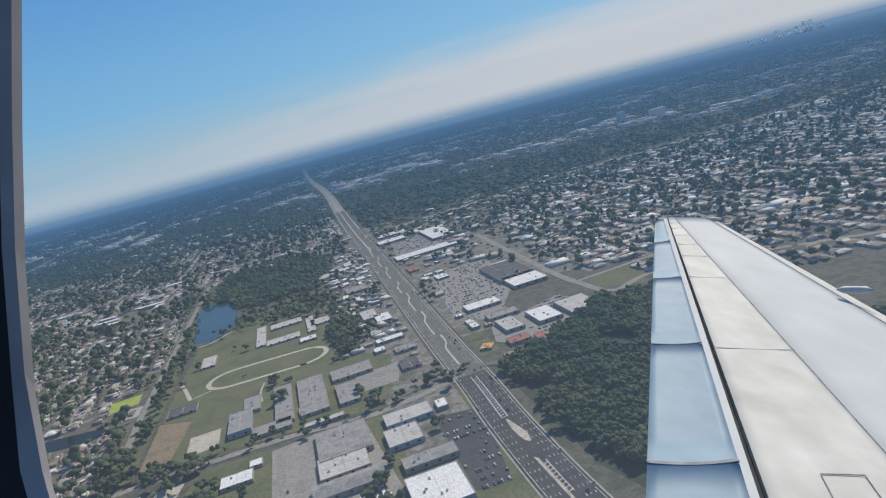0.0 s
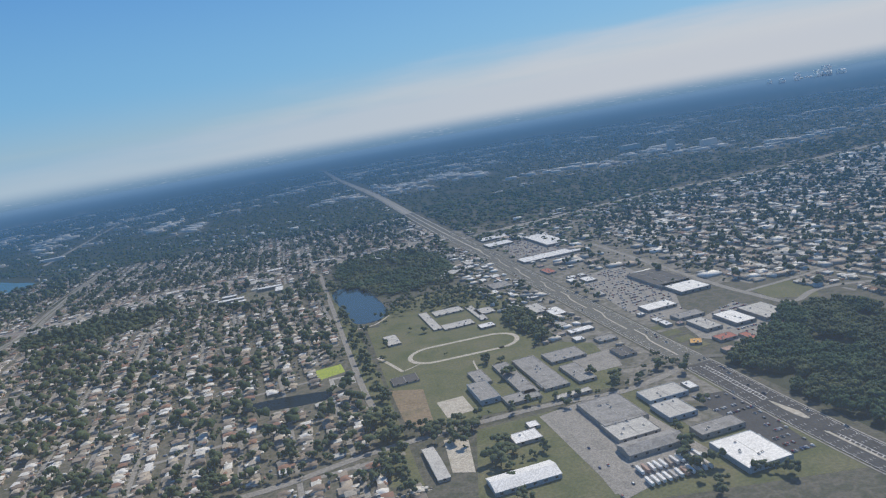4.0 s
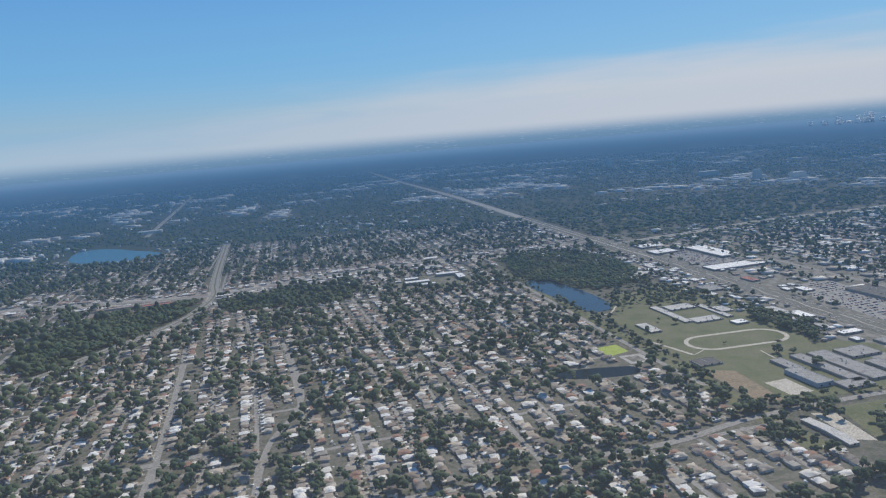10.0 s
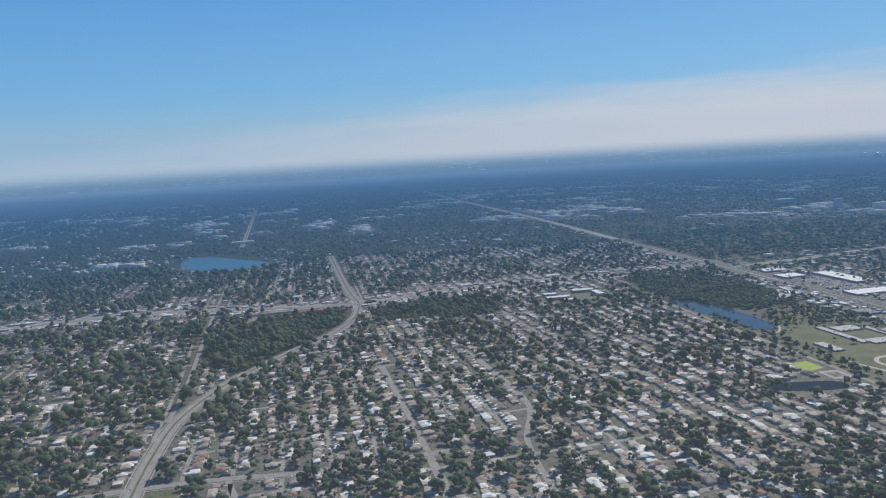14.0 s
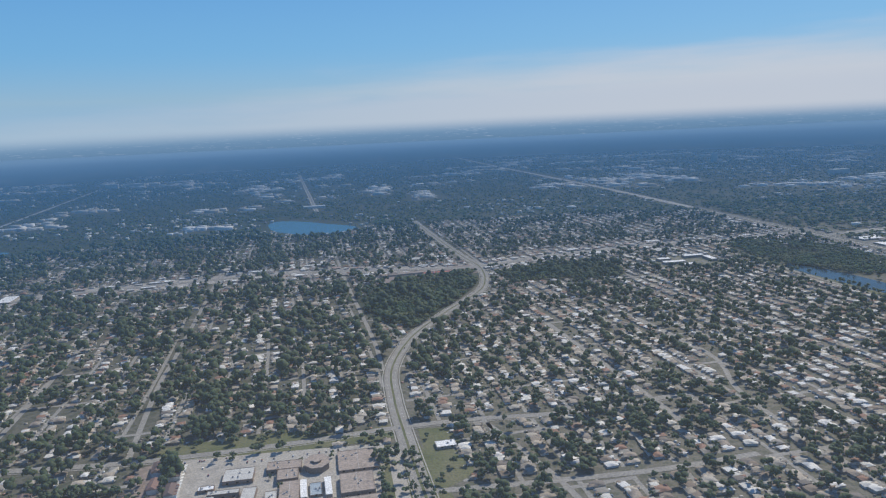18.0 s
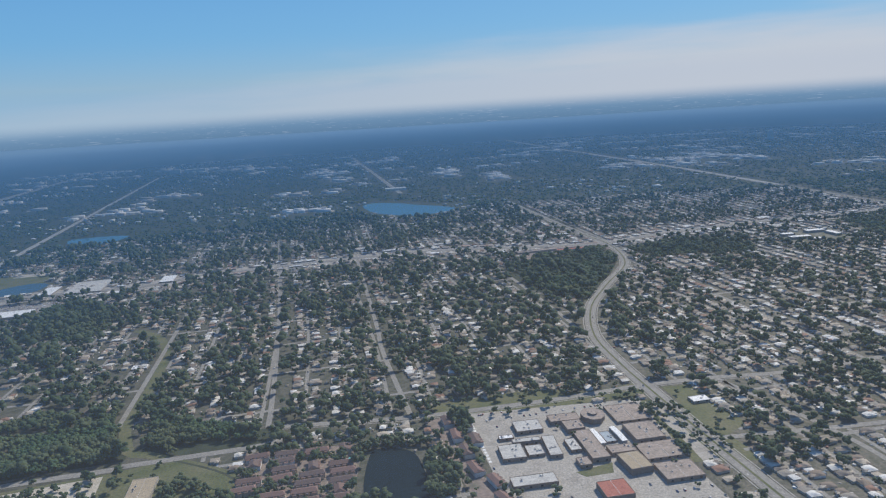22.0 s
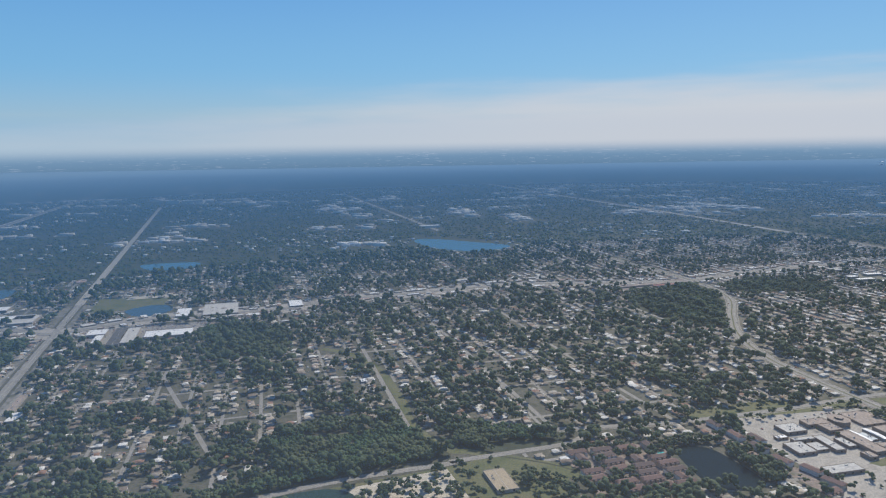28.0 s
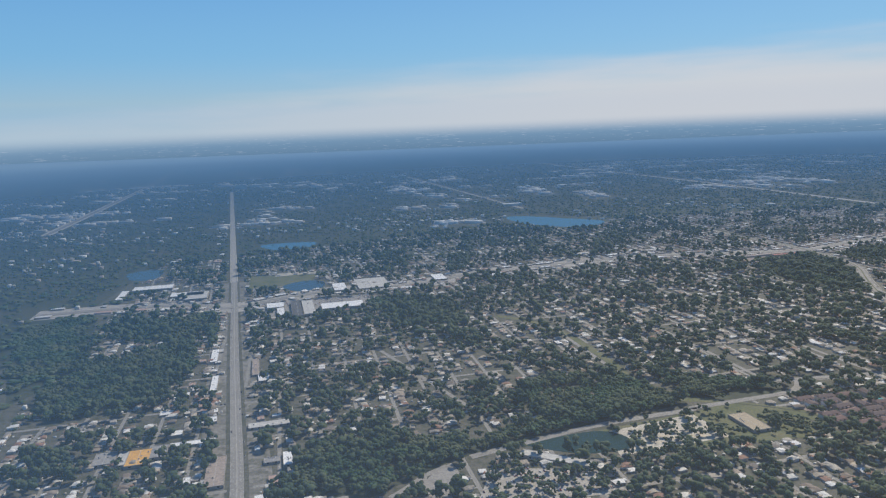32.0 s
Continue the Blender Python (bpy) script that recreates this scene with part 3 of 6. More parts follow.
# ---- ground, roads, water ----
gx = np.concatenate([[-30000, -20000, -13000], np.linspace(-9000, -1800, 25), np.linspace(-1700, 400, 45), np.linspace(500, 9000, 29), [13000, 20000, 30000]])
gy = np.concatenate([np.linspace(-3000, -100, 8), np.linspace(0, 1400, 30), np.linspace(1600, 9000, 26), [13000, 20000, 30000]])
GX, GY = np.meshgrid(gx, gy)
gv = np.stack([GX.ravel(), GY.ravel(), np.zeros(GX.size)], axis=1)
gi = np.arange(GX.size).reshape(GX.shape)
gf = np.stack([gi[:-1, :-1], gi[:-1, 1:], gi[1:, 1:], gi[1:, :-1]], axis=2).reshape(-1, 4)
tagged(new("ground", big_mesh("ground", gv, gf, [M_GROUND])), "flat suburban land of grass, yards and soil reaching the horizon", "ground", kind="structure")

# added flat sheet above the land that carries the painted haze
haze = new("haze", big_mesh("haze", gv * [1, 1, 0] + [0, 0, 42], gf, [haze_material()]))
tagged(haze, "flat sheet with painted bluish haze over the distant land", "haze", kind="structure")

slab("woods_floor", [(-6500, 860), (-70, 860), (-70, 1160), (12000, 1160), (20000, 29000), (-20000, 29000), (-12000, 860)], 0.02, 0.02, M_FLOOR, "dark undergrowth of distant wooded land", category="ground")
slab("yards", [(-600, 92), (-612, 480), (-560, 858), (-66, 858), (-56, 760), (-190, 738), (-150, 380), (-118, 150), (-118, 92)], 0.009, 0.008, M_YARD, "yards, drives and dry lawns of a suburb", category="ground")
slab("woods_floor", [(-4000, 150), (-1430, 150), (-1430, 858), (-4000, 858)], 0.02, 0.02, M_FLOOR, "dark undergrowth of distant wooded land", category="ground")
for lift, (name, line, width, mat, label) in enumerate((
        ("road", HIGHWAY_A, 14.2, M_ROAD, "wide grey asphalt highway with several lanes each way"), ("road", CROSS_B, 7.0, M_STREET, "pale road along a belt of woods"),
        ("road", STRIP_C, 9.0, M_STREET, "straight grey shopping street between low buildings"), ("road", CURVE_D, 9.2, M_STREET, "grey divided road bending through the suburb"),
        ("road", HIGHWAY_E, 7.6, M_STREET, "straight grey asphalt highway lined by shops"), ("road", SCHOOL_STREET, 4.6, M_STREET, "narrow street past a school and warehouses"),
        ("road", MALL_ROAD, 5.5, M_STREET, "grey suburban street beside a campus"), ("road", MALL_SOUTH, 4.5, M_STREET, "grey side street"),
        ("road", ROAD_F, 5.5, M_STREET, "pale two-lane road beside woods"), ("road", CORRIDOR, 3.6, M_STREET, "straight grey street beside a green strip"),
        ("road", FAR_ROAD, 11.0, M_STREET, "distant pale highway"), ("road", FAR_STREET, 5.0, M_STREET, "distant straight pale street"), ("road", EAST_ROAD, 4.5, M_STREET, "grey access road beside grass"))):
    pts = smooth_line(line)
    rv, rf = ribbon(pts, 0.0, width, 0.20 - 0.007 * lift)
    tagged(new(name, big_mesh(name, rv, rf[:, ::-1], [mat])), label, "road", kind="structure")
rv, rf = ribbon(smooth_line(CHANNEL), 0.0, 7.0, 0.066)
tagged(new("lawn", big_mesh("lawn", rv, rf[:, ::-1], [M_LAWN])), "grassy drainage channel winding past houses and woods", "ground", kind="structure")
DITCH = [(-878, 250), (-861, 241), (-843, 229), (-832, 214.5), (-825, 199), (-821, 184)]
rv, rf = ribbon(smooth_line(DITCH), 0.0, 8.0, 0.074)
tagged(new("lawn", big_mesh("lawn", rv, rf[:, ::-1], [M_LAWN])), "grassy bank of a drainage ditch beside apartments", "ground", kind="structure")
rv, rf = ribbon(smooth_line(DITCH), -0.8, 1.7, 0.082)
tagged(new("ditch", big_mesh("ditch", rv, rf[:, ::-1], [M_FLOOR])), "dark overgrown drainage ditch curving through grass", "ground", kind="structure")
for lift, (line, off, width, label) in enumerate(((HIGHWAY_A[5:9], 27.0, 34.0, "shop lots and verges along a highway"), (HIGHWAY_A[3:9], -25.0, 30.0, "shop lots and verges along a highway"), (STRIP_C, 14.0, 17.0, "shop lots along a shopping street"),
                                        (STRIP_C, -14.0, 17.0, "shop lots along a shopping street"), (HIGHWAY_E[:5], 13.0, 13.0, "shop lots and verges along a highway"), (HIGHWAY_E[:5], -14.0, 15.0, "shop lots and verges along a highway"), (HIGHWAY_A[8:], 8.0, 1.6, "pale verges along a distant highway"), (HIGHWAY_A[8:], -8.0, 1.6, "pale verges along a distant highway"), (HIGHWAY_E[4:], 4.2, 1.2, "pale verges along a distant highway"), (HIGHWAY_E[4:], -4.2, 1.2, "pale verges along a distant highway"), (FAR_ROAD, 0.0, 24.0, "pale verges along a distant highway"), (CROSS_B, 0.0, 15.0, "pale verges along a road beside woods"), (FAR_STREET, 0.0, 9.0, "pale verge along a distant street"))):
    rv, rf = ribbon(smooth_line(line), off, width, 0.047 - 0.002 * lift)
    tagged(new("verge", big_mesh("verge", rv, rf[:, ::-1], [M_SAND if lift > 5 else M_WARMLOT if lift in (2, 3) else M_TOWNLAND])), label, "ground", kind="structure")
for lift, line in enumerate(WEST_STREETS):
    rv, rf = ribbon(smooth_line(line), 0.0, 3.4, 0.095 - 0.005 * lift)
    tagged(new("road", big_mesh("road", rv, rf[:, ::-1], [M_STREET])), "narrow pale residential street", "road", kind="structure")

for name, pts, mat, label in (
        ("water", LAKE, M_LAKE, "bright blue lake ringed by trees"), ("water", POND, M_BLUEPOND, "blue retention pond beside woods"), ("water", POND_DRAIN, M_POND, "dark narrow pond among houses"),
        ("water", POND_CONDO, M_POND, "dark pond beside red-roofed apartments"), ("water", POND_STORE, M_BLUEPOND, "blue pond beside a store"), ("water", POND_WEST, M_BLUEPOND, "small blue pond"),
        ("water", POND_NORTH, M_LAKE, "long blue pond among trees"), ("water", CANAL_E, M_GREENPOND, "green canal pond")):
    slab(name, rounded(pts), 0.115, 0.1, mat, label, category="water")
for pts, mat, label in (
        (TRACK_FIELD, M_LAWN, "mown school sports field"), (BROWN_FIELD, M_BARE, "worn brown ball field"), (GREEN_FIELD, M_LAWN, "mown green field beside a road"), (CAMPUS, M_WARMLOT, "pale beige paved campus ground"),
        (CONDO_LAND, M_PLAZA, "paved courts between apartments"), (CONDO_EAST, M_PLAZA, "paved courts between apartments"), (SANDY_LOT, M_SAND, "sandy cleared lot"), (STORE_LOT_E, M_LOT, "store parking lot"), ([(-1240, 777), (-1182, 786), (-1180, 803), (-1238, 797)], M_SAND, "pale sandy lot beside a pond"), (TREE_LOT, M_WARMLOT, "parking lot planted with trees"), (OPEN_NORTH, M_LAWN, "open grass lot"), (GREENWAY, M_LAWN, "grassy green strip"),
        ([(-135, 524), (-119, 556), (-67, 578), (-28, 504), (-32, 454), (-46, 429), (-100, 476), (-139, 487)], M_LAWN, "grass round a school"), (SIDE_LOT, M_LOT, "grey parking lot among trees"), (GREEN_BAND, M_LAWN, "grass verge along a street"), (ROADSIDE, M_LAWN, "grass verge beside a divided road"), (F_FIELD, M_LAWN, "grass field beside a road"), (SCHOOL_YARD, M_LAWN, "grass yard round a school"),
        ([(-35, 346), (-12, 349), (-14, 322), (-31, 321), (-36, 329)], M_LOT, "paved school parking lot"), ([(-607, 277), (-599, 279), (-598, 247), (-596, 224), (-593, 202), (-602, 204), (-603, 225), (-605, 248)], M_WARMLOT, "pale paved parking strip"),
        ([(-184, 417), (-166, 421), (-163, 404), (-178, 398)], M_BRIGHT, "small bright yellow-green pond scum patch"),
        ([(104, 401), (133, 407), (136, 382), (126, 364), (105, 379)], M_LAWN, "open grass lot"),
        ([(-116, 279), (-105, 276), (-107, 243), (-116, 247)], M_SAND, "pale gravel yard"), ([(-114, 324), (-100, 326), (-97, 305), (-111, 302)], M_SAND, "white concrete sports court")):
    lift = {True: 0.060, False: 0.050}[mat in (M_LOT, M_WALKWAY, M_WARMLOT, M_SAND, M_BARE, M_BRIGHT)] + (0.006 if pts in (TRACK_FIELD, GREEN_FIELD) else 0.0) + (0.012 if mat in (M_SAND, M_BARE) else 0.0)
    slab("pavement" if mat in (M_LOT, M_WALKWAY, M_WARMLOT) else "lawn", pts, lift, 0.045, mat, label, category="ground")
slab("verge", [(-112, 205), (36, 185), (16, 292), (-100, 282)], 0.018, 0.015, M_LAWN, "grass yards between warehouses", category="ground")
slab("verge", [(40, 470), (100, 430), (330, 360), (700, 380), (1000, 700), (900, 940), (560, 890), (230, 850), (-8, 800)], 0.012, 0.01, M_TOWNLAND, "paved lots and yards of a low-rise town", category="ground")
slab("pavement", [(-173, 396), (-158, 397), (-156, 380), (-171, 379)], 0.085, 0.05, M_WALKWAY, "pale concrete rim of a fenced court", category="court")
slab("lawn", [(-170, 393), (-161, 393.5), (-159.5, 383), (-168.5, 382.5)], 0.10, 0.05, M_TOWNLAND, "grey court inside a pale rim", category="court")
slab("lawn", CHURCH_LAND, 0.054, 0.04, M_SHOPLAND, "grass and paths round a white church", category="ground")
slab("pavement", SHOP_PLAZA, 0.055, 0.04, M_PLAZA, "reddish shopping plaza and parking lot", category="parking lot")
for pts in LOTS_A:
    slab("pavement", pts, 0.07, 0.05, M_DARK if pts is LOTS_A[3] else M_LOT, "paved parking lot", category="parking lot")


# ---- trees ----
def ico():
    p = (1 + 5 ** 0.5) / 2
    v = np.array([(-1, p, 0), (1, p, 0), (-1, -p, 0), (1, -p, 0), (0, -1, p), (0, 1, p), (0, -1, -p), (0, 1, -p), (p, 0, -1), (p, 0, 1), (-p, 0, -1), (-p, 0, 1)]) / math.hypot(1, p)
    f = np.array([(0, 11, 5), (0, 5, 1), (0, 1, 7), (0, 7, 10), (0, 10, 11), (1, 5, 9), (5, 11, 4), (11, 10, 2), (10, 7, 6), (7, 1, 8),
                  (3, 9, 4), (3, 4, 2), (3, 2, 6), (3, 6, 8), (3, 8, 9), (4, 9, 5), (2, 4, 11), (6, 2, 10), (8, 6, 7), (9, 8, 1)])
    return v, f


ICO_V, ICO_F = ico()


def crown(rng, clumps, flat=0.8, spread=0.62, size=0.5):
    """A crown of uneven leaf clumps round a middle, about 1 wide each way and standing from 0.35 up."""
    pieces = []
    for k in range(clumps):
        a, r, h = rng.uniform(0, 6.283), spread * math.sqrt(rng.uniform(0.02, 1)), rng.uniform(-0.35, 0.5)
        s = size * rng.uniform(0.65, 1.2) * (1.0 - 0.35 * abs(h))
        v = ICO_V * rng.uniform(0.72, 1.28, (12, 1)) * s * np.array([1, 1, flat])
        turn = rng.uniform(0, 6.283)
        c, q = math.cos(turn), math.sin(turn)
        v = np.stack([v[:, 0] * c - v[:, 1] * q, v[:, 0] * q + v[:, 1] * c, v[:, 2]], axis=1)
        pieces.append((v + [r * math.cos(a), r * math.sin(a), 0.95 + h * 0.75], ICO_F))
    v, f = stack(pieces)
    up = np.cross(v[f[:, 1]] - v[f[:, 0]], v[f[:, 2]] - v[f[:, 0]])
    return v, f[up[:, 2] > -0.35 * np.linalg.norm(up, axis=1)]     # the undersides are never in view


def trunk_mesh(name, height, radius):
    """A tapered trunk with four limbs."""
    vs, qs = [], []

    def limb(a, b, r0, r1):
        a, b = Vector(a), Vector(b)
        d = (b - a).normalized()
        s = d.orthogonal().normalized()
        t = d.cross(s)
        o = len(vs)
        for p, r in ((a, r0), (b, r1)):
            for k in range(6):
                g = k * math.pi / 3
                vs.append(tuple(p + s * r * math.cos(g) + t * r * math.sin(g)))
        for k in range(6):
            qs.append((o + k, o + (k + 1) % 6, o + 6 + (k + 1) % 6, o + 6 + k))
    limb((0, 0, 0), (0, 0, height), radius, radius * 0.6)
    for k in range(4):
        g = k * 1.57 + 0.4
        limb((0, 0, height * 0.75), (0.5 * math.cos(g), 0.5 * math.sin(g), height * 1.35), radius * 0.5, radius * 0.2)
    return mesh_of(name, vs, qs, [M_BARK])


rng = np.random.default_rng(7)
CROWNS = [crown(rng, 9, 0.8, 0.66, 0.42) for k in range(7)]
MIDDLE = [crown(rng, 7, 0.85, 0.64, 0.43) for k in range(9)]
FINE = [crown(rng, 12, 0.9, 0.66, 0.34) for k in range(7)]
SPARSE = [crown(rng, 3, 0.85, 0.52, 0.58) for k in range(9)]
TWIN = [crown(rng, 2, 0.85, 0.48, 0.66) for k in range(9)]
LUMPS = [crown(rng, 1, 0.75, 0.1, 0.95) for k in range(8)]


def scatter(name, variants, xy, size, mat, label, squash=None):
    """Many crowns in one mesh."""
    which = rng.integers(0, len(variants), len(xy))
    pieces = []
    for k, (v, f) in enumerate(variants):
        m = which == k
        if m.any():
            sc = np.stack([size[m], size[m], size[m] * (rng.uniform(0.8, 1.25, m.sum()) if squash is None else squash)], axis=1)
            pieces.append(placed(v, f, xy[m], rng.uniform(0, 6.283, m.sum()), sc))
    v, f = stack(pieces)
    return tagged(new(name, big_mesh(name, v, f, [mat])), label, "trees", kind="stuff")


# ---- residential streets and houses ----
def from_grid(u, v):
    return u * UX - v * UY, u * UY + v * UX


SUBURB = [(-1340, 120), (-1420, 900), (-900, 1130), (-560, 1150), (-200, 1150), (-60, 1100), (-55, 760), (-190, 740), (-150, 380), (-118, 150), (-118, 90), (-1000, 90)]
EAST_SUBURB = [(110, 420), (105, 760), (330, 820), (700, 900), (900, 850), (700, 350), (300, 300), (170, 330)]
SPACING, STREET, LOT = 25.7, 2.5, 5.0


def suburb_slots(zone, u0, u1, v0, v1):
    """House places on both sides of every street, and the street pieces."""
    us = np.arange(u0, u1, SPACING)
    vs = np.arange(v0, v1, LOT)
    U, V = np.meshgrid(us, vs)
    U, V = U.ravel(), V.ravel()
    V = V + LOT * (np.round(U / SPACING) % 5) * 0.37
    U = U + 6.0 * np.sin(V / 140.0 + U / 300.0)
    sx, sy = from_grid(U, V)
    lane = (np.floor((V - v0) / LOT) % 13) != 12
    ok = inside(sx, sy, zone) & ~blocked(sx, sy, 2.0)
    for w in WOODS:
        ok &= ~inside(sx, sy, w)
    seg = np.stack([U[ok], V[ok]], axis=1)
    out = []
    for side in (-1, 1):
        hu = U + side * (STREET / 2 + 5.3)
        hx, hy = from_grid(hu + rng.normal(0, 0.7, len(U)), V + rng.normal(0, 0.45, len(U)))
        keep = 0.93 - 0.22 * (hx < -620) - 0.12 * (hx < -930) - 0.18 * np.clip((hy - 760) / 200, 0, 1)
        m = inside(hx, hy, zone) & ~blocked(hx, hy, 4.6) & lane & (rng.uniform(0, 1, len(U)) < keep)
        for w in WOODS:
            m &= ~inside(hx, hy, w)
        for line in WEST_STREETS:
            m &= near_line(hx, hy, line) > 5.5
        for poly in (CONDO_LAND, CONDO_EAST, GREENWAY):
            m &= ~inside(hx, hy, poly)
        out.append(np.stack([hx[m], hy[m], np.full(m.sum(), side)], axis=1))
    return seg, np.concatenate(out)


seg_w, houses_w = suburb_slots(SUBURB, -1330, 60, 230, 1420)
seg_e, houses_e = suburb_slots(EAST_SUBURB, 120, 1100, 200, 900)
segs = np.concatenate([seg_w, seg_e])
half_v, half_f = np.array([(-STREET / 2, -LOT / 2, 0.0), (STREET / 2, -LOT / 2, 0), (STREET / 2, LOT / 2, 0), (-STREET / 2, LOT / 2, 0)]), np.array([(0, 1, 2, 3)])
sx, sy = from_grid(segs[:, 0], segs[:, 1])
sv, sf = placed(half_v, half_f, np.stack([sx, sy], axis=1), np.full(len(sx), GRID), np.ones(len(sx)), 0.045)
tagged(new("road", big_mesh("road", sv, sf, [M_STREET])), "pale residential streets on a grid between houses", "road", kind="structure")
# cross streets close each row of ten lots
cu = np.arange(-1330, 60, 7.0)
cross = []
for v in np.arange(230 + 12.0 * LOT, 1200, 13 * LOT):
    cx, cy = from_grid(cu, np.full(len(cu), v))
    ok = inside(cx, cy, SUBURB) & ~blocked(cx, cy, 2.0)
    for w in WOODS:
        ok &= ~inside(cx, cy, w)
    cross.append(np.stack([cx[ok], cy[ok]], axis=1))
cross = np.concatenate(cross)
cv, cf = placed(np.array([(-3.5, -1.5, 0), (3.5, -1.5, 0), (3.5, 1.5, 0), (-3.5, 1.5, 0.0)]), half_f, cross, np.full(len(cross), GRID), np.ones(len(cross)), 0.052)
tagged(new("road", big_mesh("road", cv, cf, [M_STREET])), "pale cross streets between rows of houses", "road", kind="structure")

houses = np.concatenate([houses_w, houses_e])
order = np.argsort(houses[:, 1] + 0.12 * (houses[:, 0] + 520))
houses = houses[order]
SHAPES = [(3.9, 5.4, 1.15, 0.65, 0.0), (4.2, 4.2, 1.15, 0.55, 0.5), (3.6, 5.8, 1.15, 0.65, 0.0), (4.1, 4.8, 1.25, 0.7, 0.6), (4.0, 3.9, 1.1, 0.35, 0.0), (4.3, 6.0, 1.15, 0.5, 0.0)]


def house_meshes(k):
    """Walls, main roof, garage wing roof and driveway of one house type."""
    w, d, h, rise, hip = SHAPES[k]
    walls = joined([(v, q[:4]) for v, q in (box_arrays(w, d, 0, h), box_arrays(w * 0.42, d * 0.36, 0, h * 0.95, w * 0.22, -d * 0.6))])
    rv, rq = hip_roof(w, d, h, rise, 0.18, hip)
    gv2, gq = hip_roof(d * 0.5, w * 0.44, h * 0.95, rise * 0.75, 0.2, 0.0)
    gv2 = [(w * 0.22 + y, -d * 0.55 - x, z) for x, y, z in gv2]
    drive, dq = box_arrays(0.9, 2.0, 0.02, 0.07, w * 0.22, -d * 0.5 - 2.3)
    return walls, (rv, rq), (gv2, gq), (drive, dq)


HOUSE = [house_meshes(k) for k in range(len(SHAPES))]
NEAR_HOUSES = 290
house_kit = []
for k, (walls, roof, wing, drive) in enumerate(HOUSE):
    house_kit.append((mesh_of("wall", *walls, [M_WALL_O]), mesh_of("roof", *roof, [M_ROOF_O]), mesh_of("garage_roof", *wing, [M_ROOF_O]), mesh_of("driveway", *drive, [M_WALKWAY])))
for x, y, side in houses[:NEAR_HOUSES]:
    k = int(rng.integers(0, len(SHAPES)))
    h = thing("house", "low single-storey house with a shingle roof on a suburban lot", "house", "suburban houses", (x, y, 0), math.degrees(GRID) + (90 if side > 0 else -90) * -1 + rng.normal(0, 3))
    for nm, me in zip(("wall", "roof", "garage_roof", "driveway"), house_kit[k]):
        part(nm, me, h)

far_h = houses[NEAR_HOUSES:]
kinds = rng.integers(0, len(SHAPES), len(far_h))
turn = GRID + np.where(far_h[:, 2] > 0, -math.pi / 2, math.pi / 2) + rng.normal(0, 0.07, len(far_h)) + math.pi / 2 * (rng.uniform(0, 1, len(far_h)) < 0.2)
wall_p, roof3, drive_p = [], [], []
for k, (walls, roof, wing, drive) in enumerate(HOUSE):
    m = kinds == k
    sc = np.stack([rng.uniform(0.88, 1.22, m.sum()), rng.uniform(0.8, 1.15, m.sum()), rng.uniform(0.85, 1.25, m.sum())], axis=1)
    wall_p.append(placed(walls[0], walls[1], far_h[m][:, :2], turn[m], sc))
    for v, q in (roof, wing):
        f3 = [(f[0], f[i], f[i + 1]) for f in q[4:8] for i in range(1, len(f) - 1)]
        roof3.append(placed(v, f3, far_h[m][:, :2], turn[m], sc))
    drive_p.append(placed(drive[0], drive[1][4:5], far_h[m][:, :2], turn[m], sc))
tagged(new("house_walls", big_mesh("house_walls", *stack(wall_p), [M_WALL_I])), "pale walls of many suburban houses", "houses", kind="stuff")
tagged(new("house_roofs", big_mesh("house_roofs", *stack(roof3), [M_ROOF_I])), "grey, white and brown roofs of many suburban houses", "houses", kind="stuff")
tagged(new("driveways", big_mesh("driveways", *stack(drive_p), [M_WALKWAY])), "pale concrete driveways", "driveways", kind="stuff")


# sheds, parked cars and patios in the yards
n = len(houses)
pick = rng.integers(0, n, int(n * 1.5))
yx = houses[pick, 0] + rng.normal(0, 4.4, len(pick))
yy = houses[pick, 1] + rng.normal(0, 3.0, len(pick))
m = ~blocked(yx, yy, 1.0)
yxy = np.stack([yx[m], yy[m]], axis=1)
bv, bq = box_arrays(1, 1, 0, 1)
sc = np.stack([rng.uniform(0.7, 2.0, len(yxy)), rng.uniform(0.6, 1.5, len(yxy)), rng.choice([0.12, 0.6, 0.6, 0.9], len(yxy))], axis=1)
v, f = placed(bv, bq[:5], yxy, GRID + rng.choice([0, math.pi / 2], len(yxy)) + rng.normal(0, 0.15, len(yxy)), sc, 0.02)
tagged(new("yard_clutter", big_mesh("yard_clutter", v, f, [M_CLUTTER])), "small sheds, patios and parked cars in yards", "yard clutter", kind="stuff")


# ---- planting ----
def sample(zone, n):
    p = np.array(zone)
    x = rng.uniform(p[:, 0].min(), p[:, 0].max(), n)
    y = rng.uniform(p[:, 1].min(), p[:, 1].max(), n)
    m = inside(x, y, zone)
    return x[m], y[m]


def clear_of_houses(x, y, gap):
    """Keeps points off the roofs, by a coarse grid of house places."""
    cell = 4.0
    taken = set(zip((houses[:, 0] // cell).astype(int), (houses[:, 1] // cell).astype(int)))
    return np.array([(int(a // cell), int(b // cell)) not in taken for a, b in zip(x, y)], dtype=bool)


